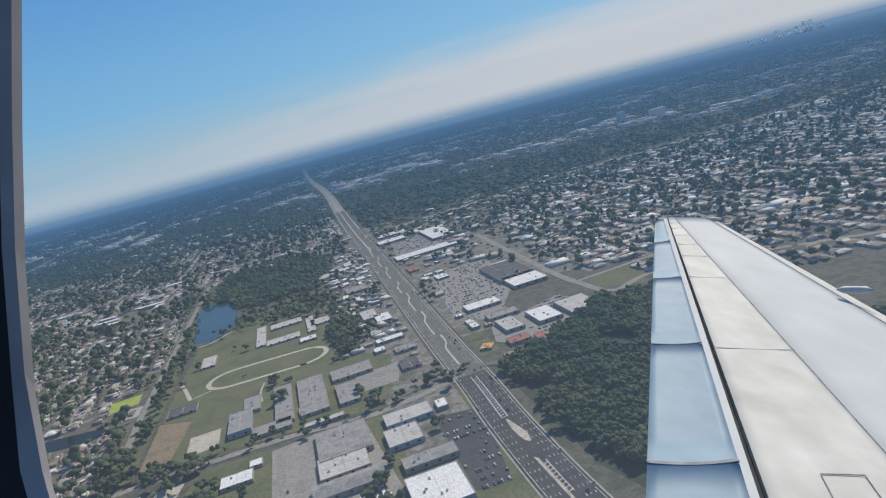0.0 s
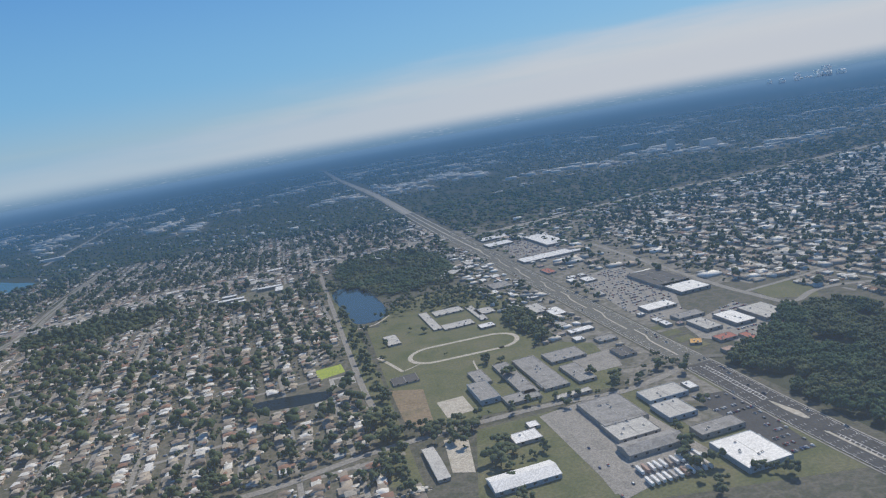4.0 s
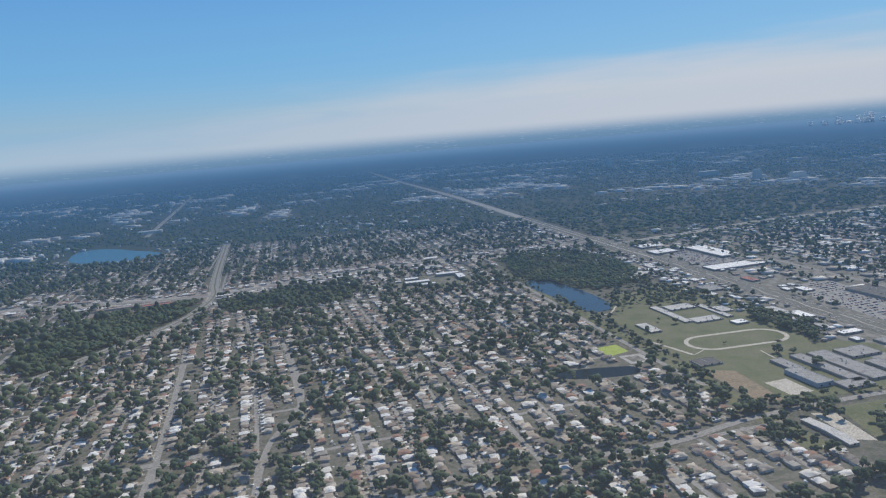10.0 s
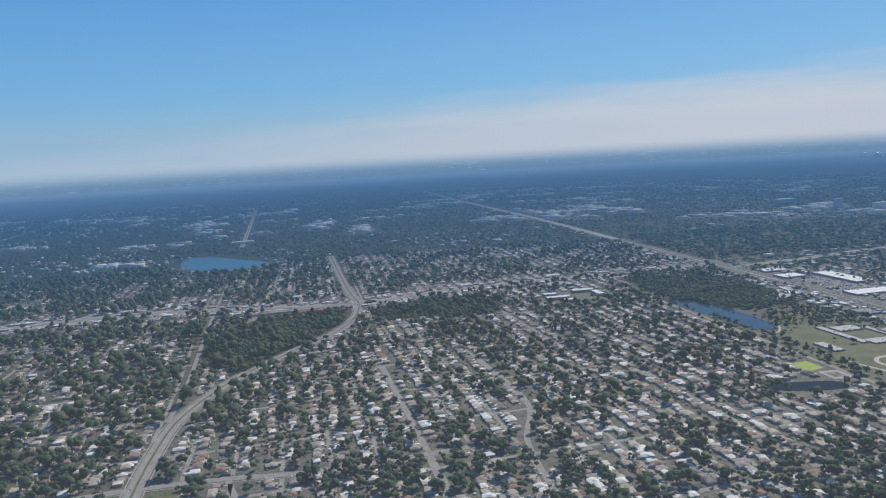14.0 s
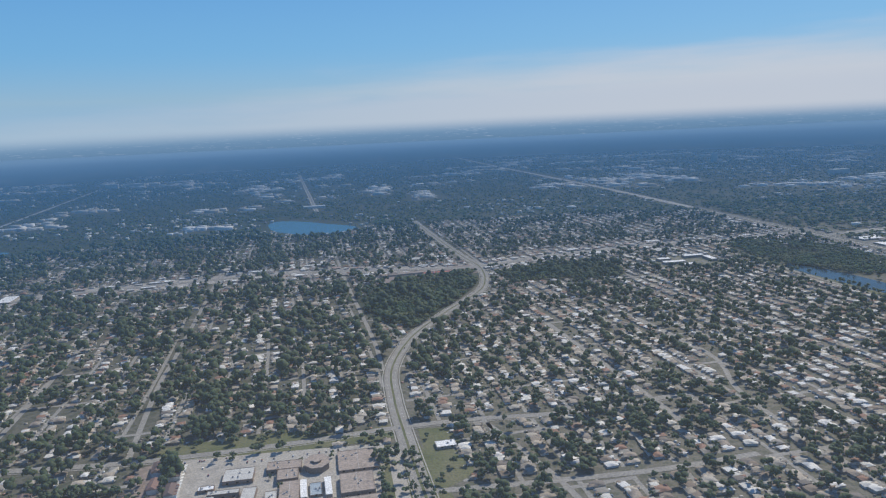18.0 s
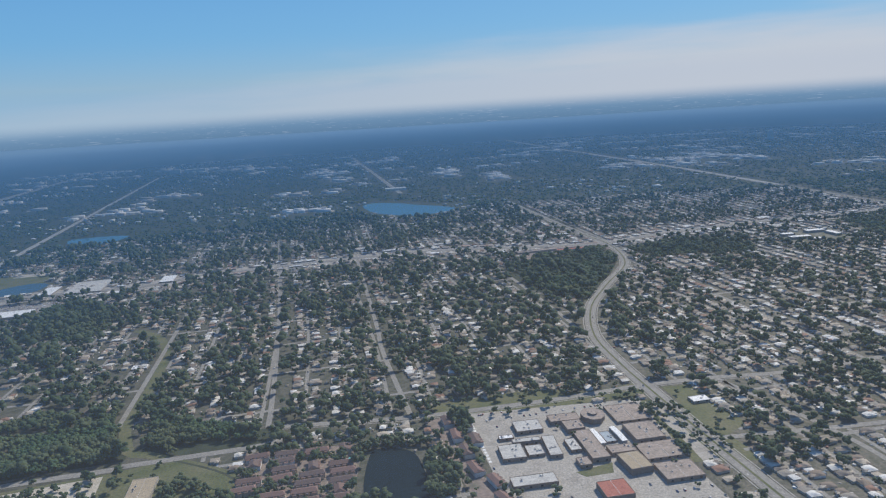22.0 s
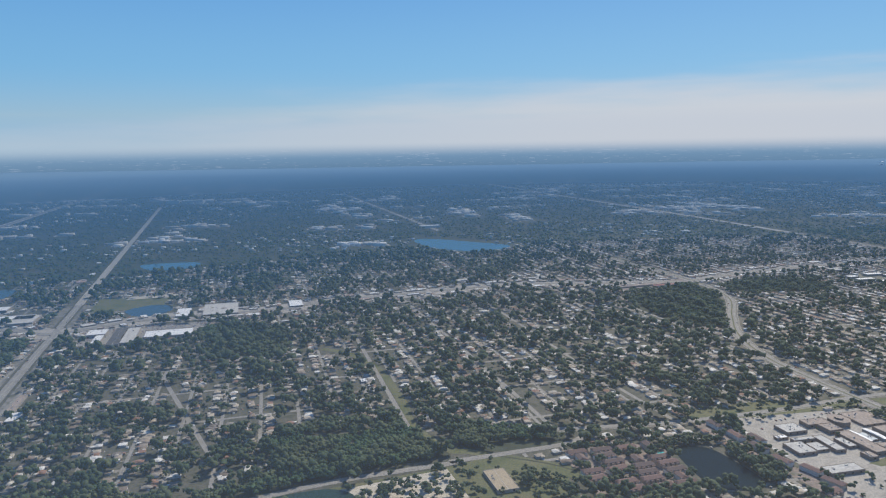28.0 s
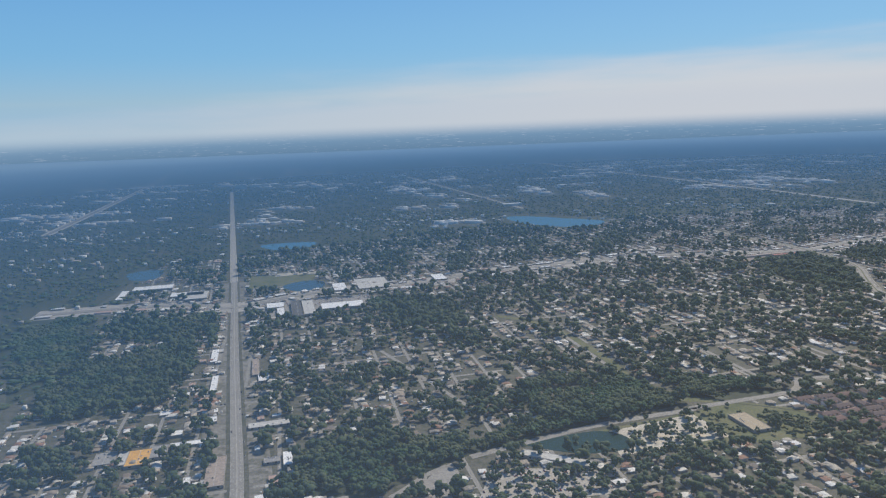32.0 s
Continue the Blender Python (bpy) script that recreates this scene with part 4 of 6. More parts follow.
yard = []
for zone, n in ((SUBURB, 46000), (EAST_SUBURB, 8000)):
    x, y = sample(zone, n)
    clump = np.array([noise.noise((a * 0.019, b * 0.019, 3.0)) for a, b in zip(x, y)])
    m = ~blocked(x, y, 1.5) & ~shaded_out(x, y) & clear_of_houses(x, y, 2) & (clump + rng.normal(0, 0.20, len(x)) > -0.085 - 0.025 * np.clip((-560 - x) / 120, 0, 1) + 0.10 * np.clip((y - 700) / 150, 0, 1))
    yard.append(np.stack([x[m], y[m]], axis=1))
yard = np.concatenate(yard)
yard = yard[np.argsort(yard[:, 1] + 0.12 * (yard[:, 0] + 520))]
size = (1.3 + 4.0 * rng.uniform(0, 1, len(yard)) ** 1.5) * np.where(yard[:, 0] < -560, 1.18, 1.0)

NEAR_TREES = 240
tree_kit = []
for k, (v, f) in enumerate(CROWNS[:5]):
    tree_kit.append((trunk_mesh("trunk", 0.75, 0.07), big_mesh("crown", v, f, [M_LEAF])))
for (x, y), s in zip(yard[:NEAR_TREES], size[:NEAR_TREES]):
    t = thing("tree", "broad dark-green leafy tree in a suburban yard", "tree", "yard trees", (x, y, 0), rng.uniform(0, 360))
    t.scale = (s, s, s * rng.uniform(0.9, 1.2))
    for nm, me in zip(("trunk", "crown"), tree_kit[int(rng.integers(0, 5))]):
        part(nm, me, t)
rest, rest_size = yard[NEAR_TREES:], size[NEAR_TREES:]
close = rest[:, 1] + 0.12 * (rest[:, 0] + 520) < 370
scatter("yard_trees", MIDDLE, rest[close], rest_size[close], M_LEAF, "many dark-green yard trees between houses")
scatter("yard_trees", TWIN, rest[~close], rest_size[~close] * 1.1, M_LEAF, "many distant dark-green yard trees between houses")

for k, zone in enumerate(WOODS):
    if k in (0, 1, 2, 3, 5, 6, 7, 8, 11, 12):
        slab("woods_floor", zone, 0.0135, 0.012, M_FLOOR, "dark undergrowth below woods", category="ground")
    p = np.array(zone)
    big = p[:, 1].mean() > 800
    x, y = sample(zone, int(min(9000, (p[:, 0].max() - p[:, 0].min()) * (p[:, 1].max() - p[:, 1].min()) / (15.0 if big else 9.0 if k == 3 else 12.0))))
    wob = np.array([noise.noise_vector((a * 0.03, b * 0.03, 5.0)) for a, b in zip(x, y)]).reshape(-1, 3)
    m = inside(x + 26 * wob[:, 0], y + 26 * wob[:, 1], zone) | (near_line(x, y, zone + zone[:1]) > 22)
    m &= wob[:, 2] > -0.42
    for line, width in ARTERIES:
        m &= near_line(x, y, line) > width / 2 + 1.5
    for line in WEST_STREETS:
        m &= near_line(x, y, line) > 4.0
    for poly in WATERS:
        m &= ~inside(x, y, poly)
    xy = np.stack([x[m], y[m]], axis=1)
    scatter("woods", LUMPS if big else SPARSE if p[:, 1].mean() > 480 else FINE if k == 3 else MIDDLE, xy, rng.uniform(2.2, 4.0, len(xy)) * (1.35 if big else 1.0), M_WOODS, "dense dark-green woods of broadleaf trees", squash=0.72 if p[:, 1].mean() > 480 else 1.05)

# distant malls, sheds and depots: groups of big pale roofs on open lots, strung out along distant roads
mid = np.array([-450.0, -60.0])
SPOTS = [(-1811, 1541), (-1832, 1737), (-1879, 2094), (-1899, 2353), (-1931, 2631), (-1100, 5036), (-953, 5342), (-737, 5596), (-627, 6335), (-479, 6587), (-38, 2874), (-81, 1711), (47, 1756), (117, 1694), (355, 2746), (1267, 4731), (-1266, 4699), (-1118, 4739), (-934, 5059), (-764, 5904), (-571, 4993), (-1464, 3483), (-1225, 2353), (-968, 1994), (-527, 1603), (-126, 2668), (112, 3202), (-167, 1669), (-27, 1686), (-295, 2493), (-1444, 2508), (-990, 2043), (-839, 2334), (-642, 1780), (-231, 2322), (-387, 4046), (-1235, 5367), (-671, 6297), (-24, 1751), (70, 1784), (1253, 5132), (483, 1472), (521, 1331), (628, 1191), (1268, 4423)]
town_xy, town_s = [], []
for k in range(len(SPOTS) + 190):
    if k < len(SPOTS):
        x, y = SPOTS[k]
        d, n = math.hypot(x - mid[0], y - mid[1]), 20
        if d > 4650:
            x, y, d = mid[0] + (x - mid[0]) * 4650 / d, mid[1] + (y - mid[1]) * 4650 / d, 4650
    else:
        d, g, n = 1300 + 3400 * rng.uniform(0, 1) ** 0.8, rng.uniform(radians(20), radians(168)), int(rng.integers(4, 14))
        x, y = mid[0] + d * math.cos(g), mid[1] + d * math.sin(g)
    course = GRID + rng.choice([0.0, 0.0, math.pi / 2]) + rng.normal(0, 0.1)
    t = rng.normal(0, d * (0.028 if k < len(SPOTS) else 0.022), n)
    town_xy.append(np.stack([x + t * math.cos(course) + rng.normal(0, 14, n), y + t * math.sin(course) + rng.normal(0, 14, n)], axis=1))
    big = 0.55 + d / 3200
    town_s.append(np.stack([rng.uniform(8, 28, n) * big, rng.uniform(8, 18, n) * big, rng.uniform(2.4, 5.5, n)], axis=1))
town_xy, town_s = np.concatenate(town_xy), np.concatenate(town_s)
m = ~blocked(town_xy[:, 0], town_xy[:, 1], 12.0) & ~inside(town_xy[:, 0], town_xy[:, 1], SUBURB) & ~inside(town_xy[:, 0], town_xy[:, 1], EAST_SUBURB)
for w in WOODS:
    m &= ~inside(town_xy[:, 0], town_xy[:, 1], w)
town_xy, town_s = town_xy[m], town_s[m]
bv, bq = box_arrays(1, 1, 0, 1)
v, f = placed(bv, bq[:5], town_xy, np.full(len(town_xy), GRID), town_s)
tagged(new("far_town", big_mesh("far_town", v, f, [M_FARROOF_I])), "distant groups of large pale-roofed buildings", "buildings", kind="stuff")
v, f = placed(bv, bq[4:5], town_xy, np.full(len(town_xy), GRID), town_s * [1.5, 1.7, 0] + [0, 0, 0.06])
tagged(new("far_lots", big_mesh("far_lots", v, f, [M_WARMLOT])), "pale paved lots round distant buildings", "parking lots", kind="structure")
CELL = 30.0
open_cells = set()
for (x, y), (w, d, h) in zip(town_xy, town_s):
    for p in np.arange(x - w * 0.6, x + w * 0.6 + CELL * 0.5, CELL * 0.9):
        for q in np.arange(y - d * 0.7 - 16 - (y + 60) * 0.008, y + d * 0.4, CELL):
            open_cells.add((int(p // CELL), int(q // CELL)))


def in_open(px, py):
    """On or just before the open lots of the distant groups of buildings."""
    return np.array([(int(p // CELL), int(q // CELL)) in open_cells for p, q in zip(px, py)], dtype=bool)


# far woods and small roofs out to the horizon
r = 650 + 4300 * rng.uniform(0, 1, 64000) ** 1.45
a = rng.uniform(radians(2), radians(172), len(r))
fx, fy = mid[0] + r * np.cos(a), mid[1] + r * np.sin(a)
m = ~inside(fx, fy, SUBURB) & ~inside(fx, fy, EAST_SUBURB) & ~blocked(fx, fy, 4.0)
patch = np.array([noise.noise((p * 0.004, q * 0.004, 9.0)) for p, q in zip(fx, fy)])
m &= (patch + rng.normal(0, 0.3, len(fx)) > -0.34) & ((fy > 420) | (fx < -1350)) & ~shaded_out(fx, fy) & ~in_open(fx, fy)
m &= ~((fx > -210) & (fy < 780) & (fx < 115))
xy, rr = np.stack([fx[m], fy[m]], axis=1), r[m]
scatter("far_woods", LUMPS, xy, 2.6 + rr / 4300 * 8.0 * rng.uniform(0.6, 1.4, len(rr)), M_WOODS, "dark wooded land stretching to the horizon", squash=0.42)

r = 850 + 1700 * rng.uniform(0, 1, 42000) ** 0.9
a = rng.uniform(radians(12), radians(160), len(r))
fx, fy = mid[0] + r * np.cos(a), mid[1] + r * np.sin(a)
m = ~inside(fx, fy, SUBURB) & ~inside(fx, fy, EAST_SUBURB) & ~blocked(fx, fy, 4.0) & (fy > 480) & ~shaded_out(fx, fy) & ~in_open(fx, fy)
for w in WOODS:
    m &= ~inside(fx, fy, w)
xy = np.stack([fx[m], fy[m]], axis=1)
scatter("far_trees", LUMPS, xy, rng.uniform(2.2, 4.6, len(xy)), M_WOODS, "many dark trees of a distant wooded suburb", squash=0.62)

r = 650 + 4300 * rng.uniform(0, 1, 34000) ** 1.3
a = rng.uniform(radians(2), radians(172), len(r))
fx, fy = mid[0] + r * np.cos(a), mid[1] + r * np.sin(a)
town = np.array([noise.noise((p * 0.0035, q * 0.0035, 21.0)) for p, q in zip(fx, fy)]) + 0.20 * (fx > 50)
m = ~inside(fx, fy, SUBURB) & ~inside(fx, fy, EAST_SUBURB) & ~blocked(fx, fy, 4.0) & (town + rng.normal(0, 0.22, len(fx)) > 0.20 + 0.06 * (r < 1900)) & ((fy > 380) | (fx < -1350))
m &= ~((fx > -210) & (fy < 860) & (fx < 115))
for w in WOODS:
    m &= ~inside(fx, fy, w)
xy, rr = np.stack([fx[m], fy[m]], axis=1), r[m]
wide = rng.lognormal(0.0, 0.4, len(xy))
sc = np.stack([(3.2 + rr / 800) * wide, (2.6 + rr / 1000) * wide, 1.5 + rr / 1100 + rng.uniform(0, 0.8, len(xy))], axis=1)
v, f = placed(bv, bq[:5], xy, GRID + rng.choice([0, math.pi / 2], len(xy)), sc)
tagged(new("far_buildings", big_mesh("far_buildings", v, f, [M_MIX_I])), "distant low pale buildings scattered among trees", "buildings", kind="stuff")
slab("water", rounded([(1750, 4330), (1960, 4420), (2330, 4230), (2520, 4060), (2380, 4020), (2080, 4180)]), 0.13, 0.1, M_BAY, "pale shining bay beside a distant city", category="water")


# ---- buildings ----
def shell(w, d, h):
    """Walls with a parapet: an open tray on top, 0.25 deep."""
    t, p = 0.18, 0.28
    v, q = box_arrays(w, d, 0, h)
    q = q[:4] + q[5:]
    o = len(v)
    x, y = w / 2 - t, d / 2 - t
    v += [(-x, -y, h), (x, -y, h), (x, y, h), (-x, y, h), (-x, -y, h - p), (x, -y, h - p), (x, y, h - p), (-x, y, h - p)]
    q += [(4 + k, 4 + (k + 1) % 4, o + (k + 1) % 4, o + k) for k in range(4)]
    q += [(o + k, o + (k + 1) % 4, o + 4 + (k + 1) % 4, o + 4 + k) for k in range(4)]
    return v, q


UNIT_MESH = mesh_of("rooftop_unit", *box_arrays(1.0, 0.8, 0, 0.5, inset=0.05), [M_UNIT])
FAN_MESH = mesh_of("fan_cover", *box_arrays(0.5, 0.5, 0.5, 0.62, inset=0.06), [M_SEAL])
DOORS = mesh_of("loading_door", *box_arrays(1.6, 0.08, 0, 1.7), [M_GREY])
WINDOWS = mesh_of("window", *box_arrays(1.2, 0.06, 0.7, 1.5), [M_GLASS])


def flat_building(x, y, w, d, h, turn, roof, wall, label, name="building", units=3, openings=True, group="", ridge=False):
    """A low flat-roofed building: walls with parapet, roof deck, seams or ridge, rooftop units, doors and windows."""
    b = thing(name, label, "building", group, (x, y, 0), turn)
    part("wall", mesh_of("wall", *shell(w, d, h), [wall]), b)
    if ridge:
        part("roof", mesh_of("roof", *hip_roof(w, d, h + 0.02, 0.10 * min(w, d) + 0.3, 0.15, 0.0), [roof]), b)
    else:
        part("roof", mesh_of("roof", *box_arrays(w - 0.4, d - 0.4, h - 0.5, h - 0.16), [roof]), b)
        if min(w, d) > 9:
            seams = [box_arrays(0.16, d - 0.6, h - 0.18, h - 0.10, cx) for cx in np.linspace(-w / 2, w / 2, max(3, int(w / 6)))[1:-1]]
            part("roof_seam", mesh_of("roof_seam", *joined(seams), [M_PALE if roof is not M_PALE else M_GREY]), b)
        for k in range(units):
            u = part("rooftop_unit", UNIT_MESH, b)
            part("fan_cover", FAN_MESH, u, "dark fan cover")
            u.location = (rng.uniform(-0.38, 0.38) * w, rng.uniform(-0.36, 0.36) * d, h - 0.18)
            u.rotation_euler[2] = rng.choice([0, 1.5708])
    if openings:
        n = max(1, int(w / 4.5))
        for k in range(min(n, 7)):
            o = part("window" if h < 4 or k % 2 else "loading_door", WINDOWS if h < 4 or k % 2 else DOORS, b)
            o.location = ((k + 0.5) / n * w - w / 2, -d / 2 - 0.03, 0)
    return b


WHITE_FLAT, GREY_FLAT = "low building with a bright white membrane roof", "low building with a weathered grey flat roof"
flat_building(-39.3, 269.7, 21.1, 28.9, 2.2, 7.5, M_GREY, M_STUCCO, "large factory hall with a weathered grey roof", "factory", 4)
flat_building(-38.5, 249.3, 18.9, 17.6, 2.1, 7.5, M_PALE, M_STUCCO, "factory hall with a patched pale roof beside a larger hall", "factory", 6)
flat_building(-36.1, 232.5, 25.5, 10.8, 2.0, 7.5, M_GREY, M_STUCCO, "long grey metal shed with a low ridge", "factory", 0, ridge=True)
flat_building(-12.2, 276.4, 19.8, 12.7, 2.2, 7.5, M_PALE, M_BLUEWALL, "warehouse with a pale roof and blue metal walls", "warehouse", 2)
flat_building(-15.1, 258.1, 13.6, 16.2, 2.2, 7.5, M_PALE, M_BLUEWALL, "warehouse with a pale roof and blue metal walls", "warehouse", 2)
flat_building(-6.9, 235.0, 19.9, 9.3, 2.2, 7.5, M_GREY, M_STUCCO, "long warehouse with a grey roof beside a parking lot", "warehouse", 2)
flat_building(-6.2, 211.6, 18.7, 23.9, 2.4, 7.5, M_WHITE, M_BLUEWALL, "big warehouse with a bright white roof", "warehouse", 5)
flat_building(-81.1, 262.6, 12.6, 10.1, 1.7, 7.5, M_WHITE, M_STUCCO, WHITE_FLAT, units=1)
flat_building(-75.2, 273.4, 5.2, 6.3, 1.4, 7.5, M_WHITE, M_STUCCO, WHITE_FLAT, units=0)
flat_building(-90.1, 228.3, 27.1, 12.3, 1.9, 7.5, M_WHITE, M_BLUEWALL, "long building with a bright white ridged roof", "warehouse", 0, ridge=True)
flat_building(-122.0, 256.1, 5.3, 30.7, 1.3, 7.5, M_PALE, M_STUCCO, "long low shed with a pale metal roof", "shed", 0, ridge=True)
flat_building(-127.8, 365.8, 15.2, 12.4, 1.1, 7.5, M_BLACK, M_STUCCO, "row of dark portable classrooms beside a field", "classroom", 0)
flat_building(-131.1, 447.9, 9.0, 23.4, 1.3, 7.5, M_PALE, M_STUCCO, "low building with a pale roof beside a pond", "building", 1)
SCHOOL = "school wing with a grey flat roof"
flat_building(-70.3, 333.2, 8.6, 51.2, 1.7, 7.5, M_GREY, M_STUCCO, SCHOOL, "school_wing", 4, group="school wings")
flat_building(-56.3, 334.4, 13.4, 50.9, 1.7, 7.5, M_GREY, M_STUCCO, SCHOOL, "school_wing", 5, group="school wings")
flat_building(-37.2, 352.4, 21.0, 16.2, 1.7, 7.5, M_GREY, M_STUCCO, SCHOOL, "school_wing", 3, group="school wings")
flat_building(-38.5, 322.8, 9.8, 26.5, 1.7, 7.5, M_GREY, M_STUCCO, SCHOOL, "school_wing", 2, group="school wings")
flat_building(-87.5, 344.5, 8.2, 21.0, 1.7, 7.5, M_GREY, M_STUCCO, SCHOOL, "school_wing", 2, group="school wings")
# pale blue wall colour stands in for shade on white gymnasium walls
flat_building(-89.4, 321.4, 10.5, 25.9, 2.8, 7.5, M_GREY, M_BLUEWALL, "school gymnasium with blue shade painted into its white walls", "gymnasium", 1)
flat_building(-58.7, 315.9, 5.2, 8.3, 1.5, 7.5, M_PALE, M_STUCCO, SCHOOL, "school_wing", 0, group="school wings")
flat_building(-48.7, 297.3, 18.5, 4.6, 1.5, 7.5, M_PALE, M_STUCCO, SCHOOL, "school_wing", 0, group="school wings")
flat_building(-72.7, 306.1, 17.9, 11.1, 1.7, 7.5, M_GREY, M_STUCCO, SCHOOL, "school_wing", 3, group="school wings")
for spec in ((69.9, 468.2, 24.3, 50.5, 2.4, 7.5, M_BLACK, "big store with a dark flat roof"), (74.9, 435.5, 22.4, 27.4, 2.4, 7.5, M_WHITE, "big store with a bright white roof"),
             (41.6, 405.2, 20.8, 13.5, 2.0, 7.5, M_WHITE, WHITE_FLAT), (48.3, 376.5, 17.9, 10.0, 1.9, 7.5, M_GREY, GREY_FLAT), (66.8, 355.2, 13.0, 22.9, 2.2, 7.5, M_WHITE, WHITE_FLAT),
             (48.0, 354.8, 10.2, 21.2, 2.1, 7.5, M_PALE, "low building with a pale gravel roof"), (85.9, 356.0, 17.1, 26.8, 2.2, 7.5, M_PALE, "wide building with a pale gravel roof"),
             (47.3, 329.2, 11.0, 8.3, 1.7, 7.5, M_RED, "shop row with a dull red roof"), (58.3, 318.4, 5.0, 20.9, 1.7, 7.5, M_RED, "shop row with a dull red roof"),
             (31.8, 332.0, 6.2, 7.8, 1.4, -23.3, M_ORANGE, "small restaurant with an orange roof"), (29.3, 620.4, 60.0, 20.7, 2.0, 7.5, M_WHITE, "long shop row with a white roof"),
             (45.1, 698.6, 22.6, 68.8, 2.6, 7.5, M_WHITE, "big store with a bright white roof"), (0.3, 726.4, 28.3, 20.7, 2.0, 7.5, M_WHITE, WHITE_FLAT), (4.1, 768.7, 34.7, 19.3, 2.0, 7.5, M_WHITE, WHITE_FLAT),
             (28.4, 506.0, 9.1, 14.2, 1.6, 7.5, M_WHITE, WHITE_FLAT), (10.3, 558.6, 8.0, 18.0, 1.6, 7.5, M_RED, "small shop with a red roof"),
             (-73.1, 622.6, 22.8, 33.1, 2.0, -33.9, M_PALE, "low building with a pale gravel roof"), (-35.8, 542.1, 16.7, 19.4, 1.7, 7.5, M_GREY, GREY_FLAT), (-26.8, 454.5, 10.0, 23.6, 1.6, 7.5, M_PALE, "low building with a pale gravel roof"),
             (-17.7, 438.4, 9.9, 18.6, 1.6, 7.5, M_WHITE, WHITE_FLAT), (-15.3, 389.6, 16.0, 7.4, 1.6, 7.5, M_WHITE, WHITE_FLAT), (-7.7, 365.5, 11.5, 9.1, 1.6, 7.5, M_GREY, GREY_FLAT), (-7.1, 339.0, 9.4, 14.2, 1.6, 7.5, M_BLACK, "small shop with a dark roof"),
             (-101.5, 477.4, 6.5, 51.9, 1.1, 7.5, M_PALE, "school block with a pale roof"), (-86.2, 494.6, 22.1, 14.4, 1.1, 7.5, M_PALE, "school block with a pale roof"), (-83.8, 454.9, 22.1, 12.8, 1.1, 7.5, M_PALE, "school block with a pale roof"), (-67.3, 475.2, 5.7, 43.1, 1.1, 7.5, M_PALE, "school block with a pale roof"),
             (-60.8, 476.0, 12.8, 16.4, 1.1, 7.5, M_PALE, "school block with a pale roof"), (-66.1, 438.5, 10.5, 9.0, 1.4, 7.5, M_WHITE, WHITE_FLAT), (-123.7, 776.9, 43.7, 21.4, 2.0, -26.9, M_WHITE, "shop row with a white roof"), (-67.3, 706.6, 30.3, 22.3, 2.0, 7.5, M_GREY, GREY_FLAT)):
    flat_building(*spec[:6], spec[6], M_STUCCO, spec[7])
CAMPUS_LABEL = "campus block with a pinkish tan flat roof"
for spec in ((-659.6, 260.4, 17.3, 8.9, 2.6, 4, M_TAN), (-656.4, 249.8, 10.3, 10.9, 2.9, 6, M_TAN), (-652.6, 226.3, 9.6, 31.7, 3.0, 6, M_TAN), (-621.3, 236.4, 16.2, 19.5, 3.0, 6, M_TAN), (-622.3, 262.6, 20.4, 22.0, 1.7, 6, M_TAN),
             (-618.4, 216.6, 22.6, 17.0, 1.8, 6, M_TAN), (-617.7, 195.0, 19.2, 16.0, 2.3, 6, M_TAN), (-638.2, 220.0, 13.6, 8.0, 2.2, 6, M_TAN), (-660.3, 209.7, 6.2, 7.9, 2.4, 6, M_TAN), (-661.6, 228.8, 5.8, 12.9, 2.0, 6, M_PALE), 
             (-681.4, 254.1, 14.9, 13.0, 2.4, 5, M_PALE), (-694.2, 225.6, 12.4, 15.2, 2.4, 4, M_PALE), (-685.0, 236.2, 15.0, 4.0, 2.9, 4, M_PALE), (-682.2, 226.2, 8.6, 10.6, 1.9, 4, M_PALE), (-672.6, 229.0, 6.7, 22.0, 2.4, 2, M_PALE), (-695.0, 243.4, 7.9, 4.1, 1.8, 5, M_WHITE),
             (-641.2, 235.5, 5.7, 12.1, 1.3, 8, M_BLUEWALL), (-688.0, 196.0, 22.0, 9.0, 2.4, 5, M_PALE)):
    flat_building(*spec[:6], spec[6], M_BROWNWALL, CAMPUS_LABEL if spec[6] is M_TAN else "campus block with a pale flat roof", "campus_block", 4, group="campus blocks")
for x, y in ((-646.9, 235.4), (-635.2, 236.4)):
    flat_building(x, y, 2.9, 17.2, 1.9, 8, M_WHITE, M_STUCCO, "narrow campus wing with a white ridged roof", "campus_block", 0, False, "campus blocks", ridge=True)
flat_building(-636.2, 204.6, 11.6, 16.4, 3.6, 10, M_GOLD, M_BROWNWALL, "campus hall with a sandy gold roof deck", "campus_block", 0, False)
flat_building(-652.6, 181.5, 13.6, 13.8, 3.2, 6, M_RED, M_BROWNWALL, "campus hall with a dull red roof", "campus_block", 0, False)
hall = thing("campus_hall", "eight-sided campus hall with a stepped pinkish roof", "building", "", (-643, 259.9, 0), 6)
for nm, r0, z0, z1, mat in (("wall", 6.6, 0.0, 3.2, M_BROWNWALL), ("roof", 6.9, 3.2, 3.5, M_TAN), ("upper_wall", 2.6, 3.5, 4.4, M_BROWNWALL), ("upper_roof", 2.8, 4.4, 4.6, M_TAN)):
    ring = [(r0 * math.cos(math.pi / 8 + k * math.pi / 4), 1.2 * r0 * math.sin(math.pi / 8 + k * math.pi / 4)) for k in range(8)]
    part(nm, mesh_of(nm, [(a, b, z0) for a, b in ring] + [(a, b, z1) for a, b in ring], [tuple(range(8, 16))] + [(k, (k + 1) % 8, 8 + (k + 1) % 8, 8 + k) for k in range(8)], [mat]), hall)
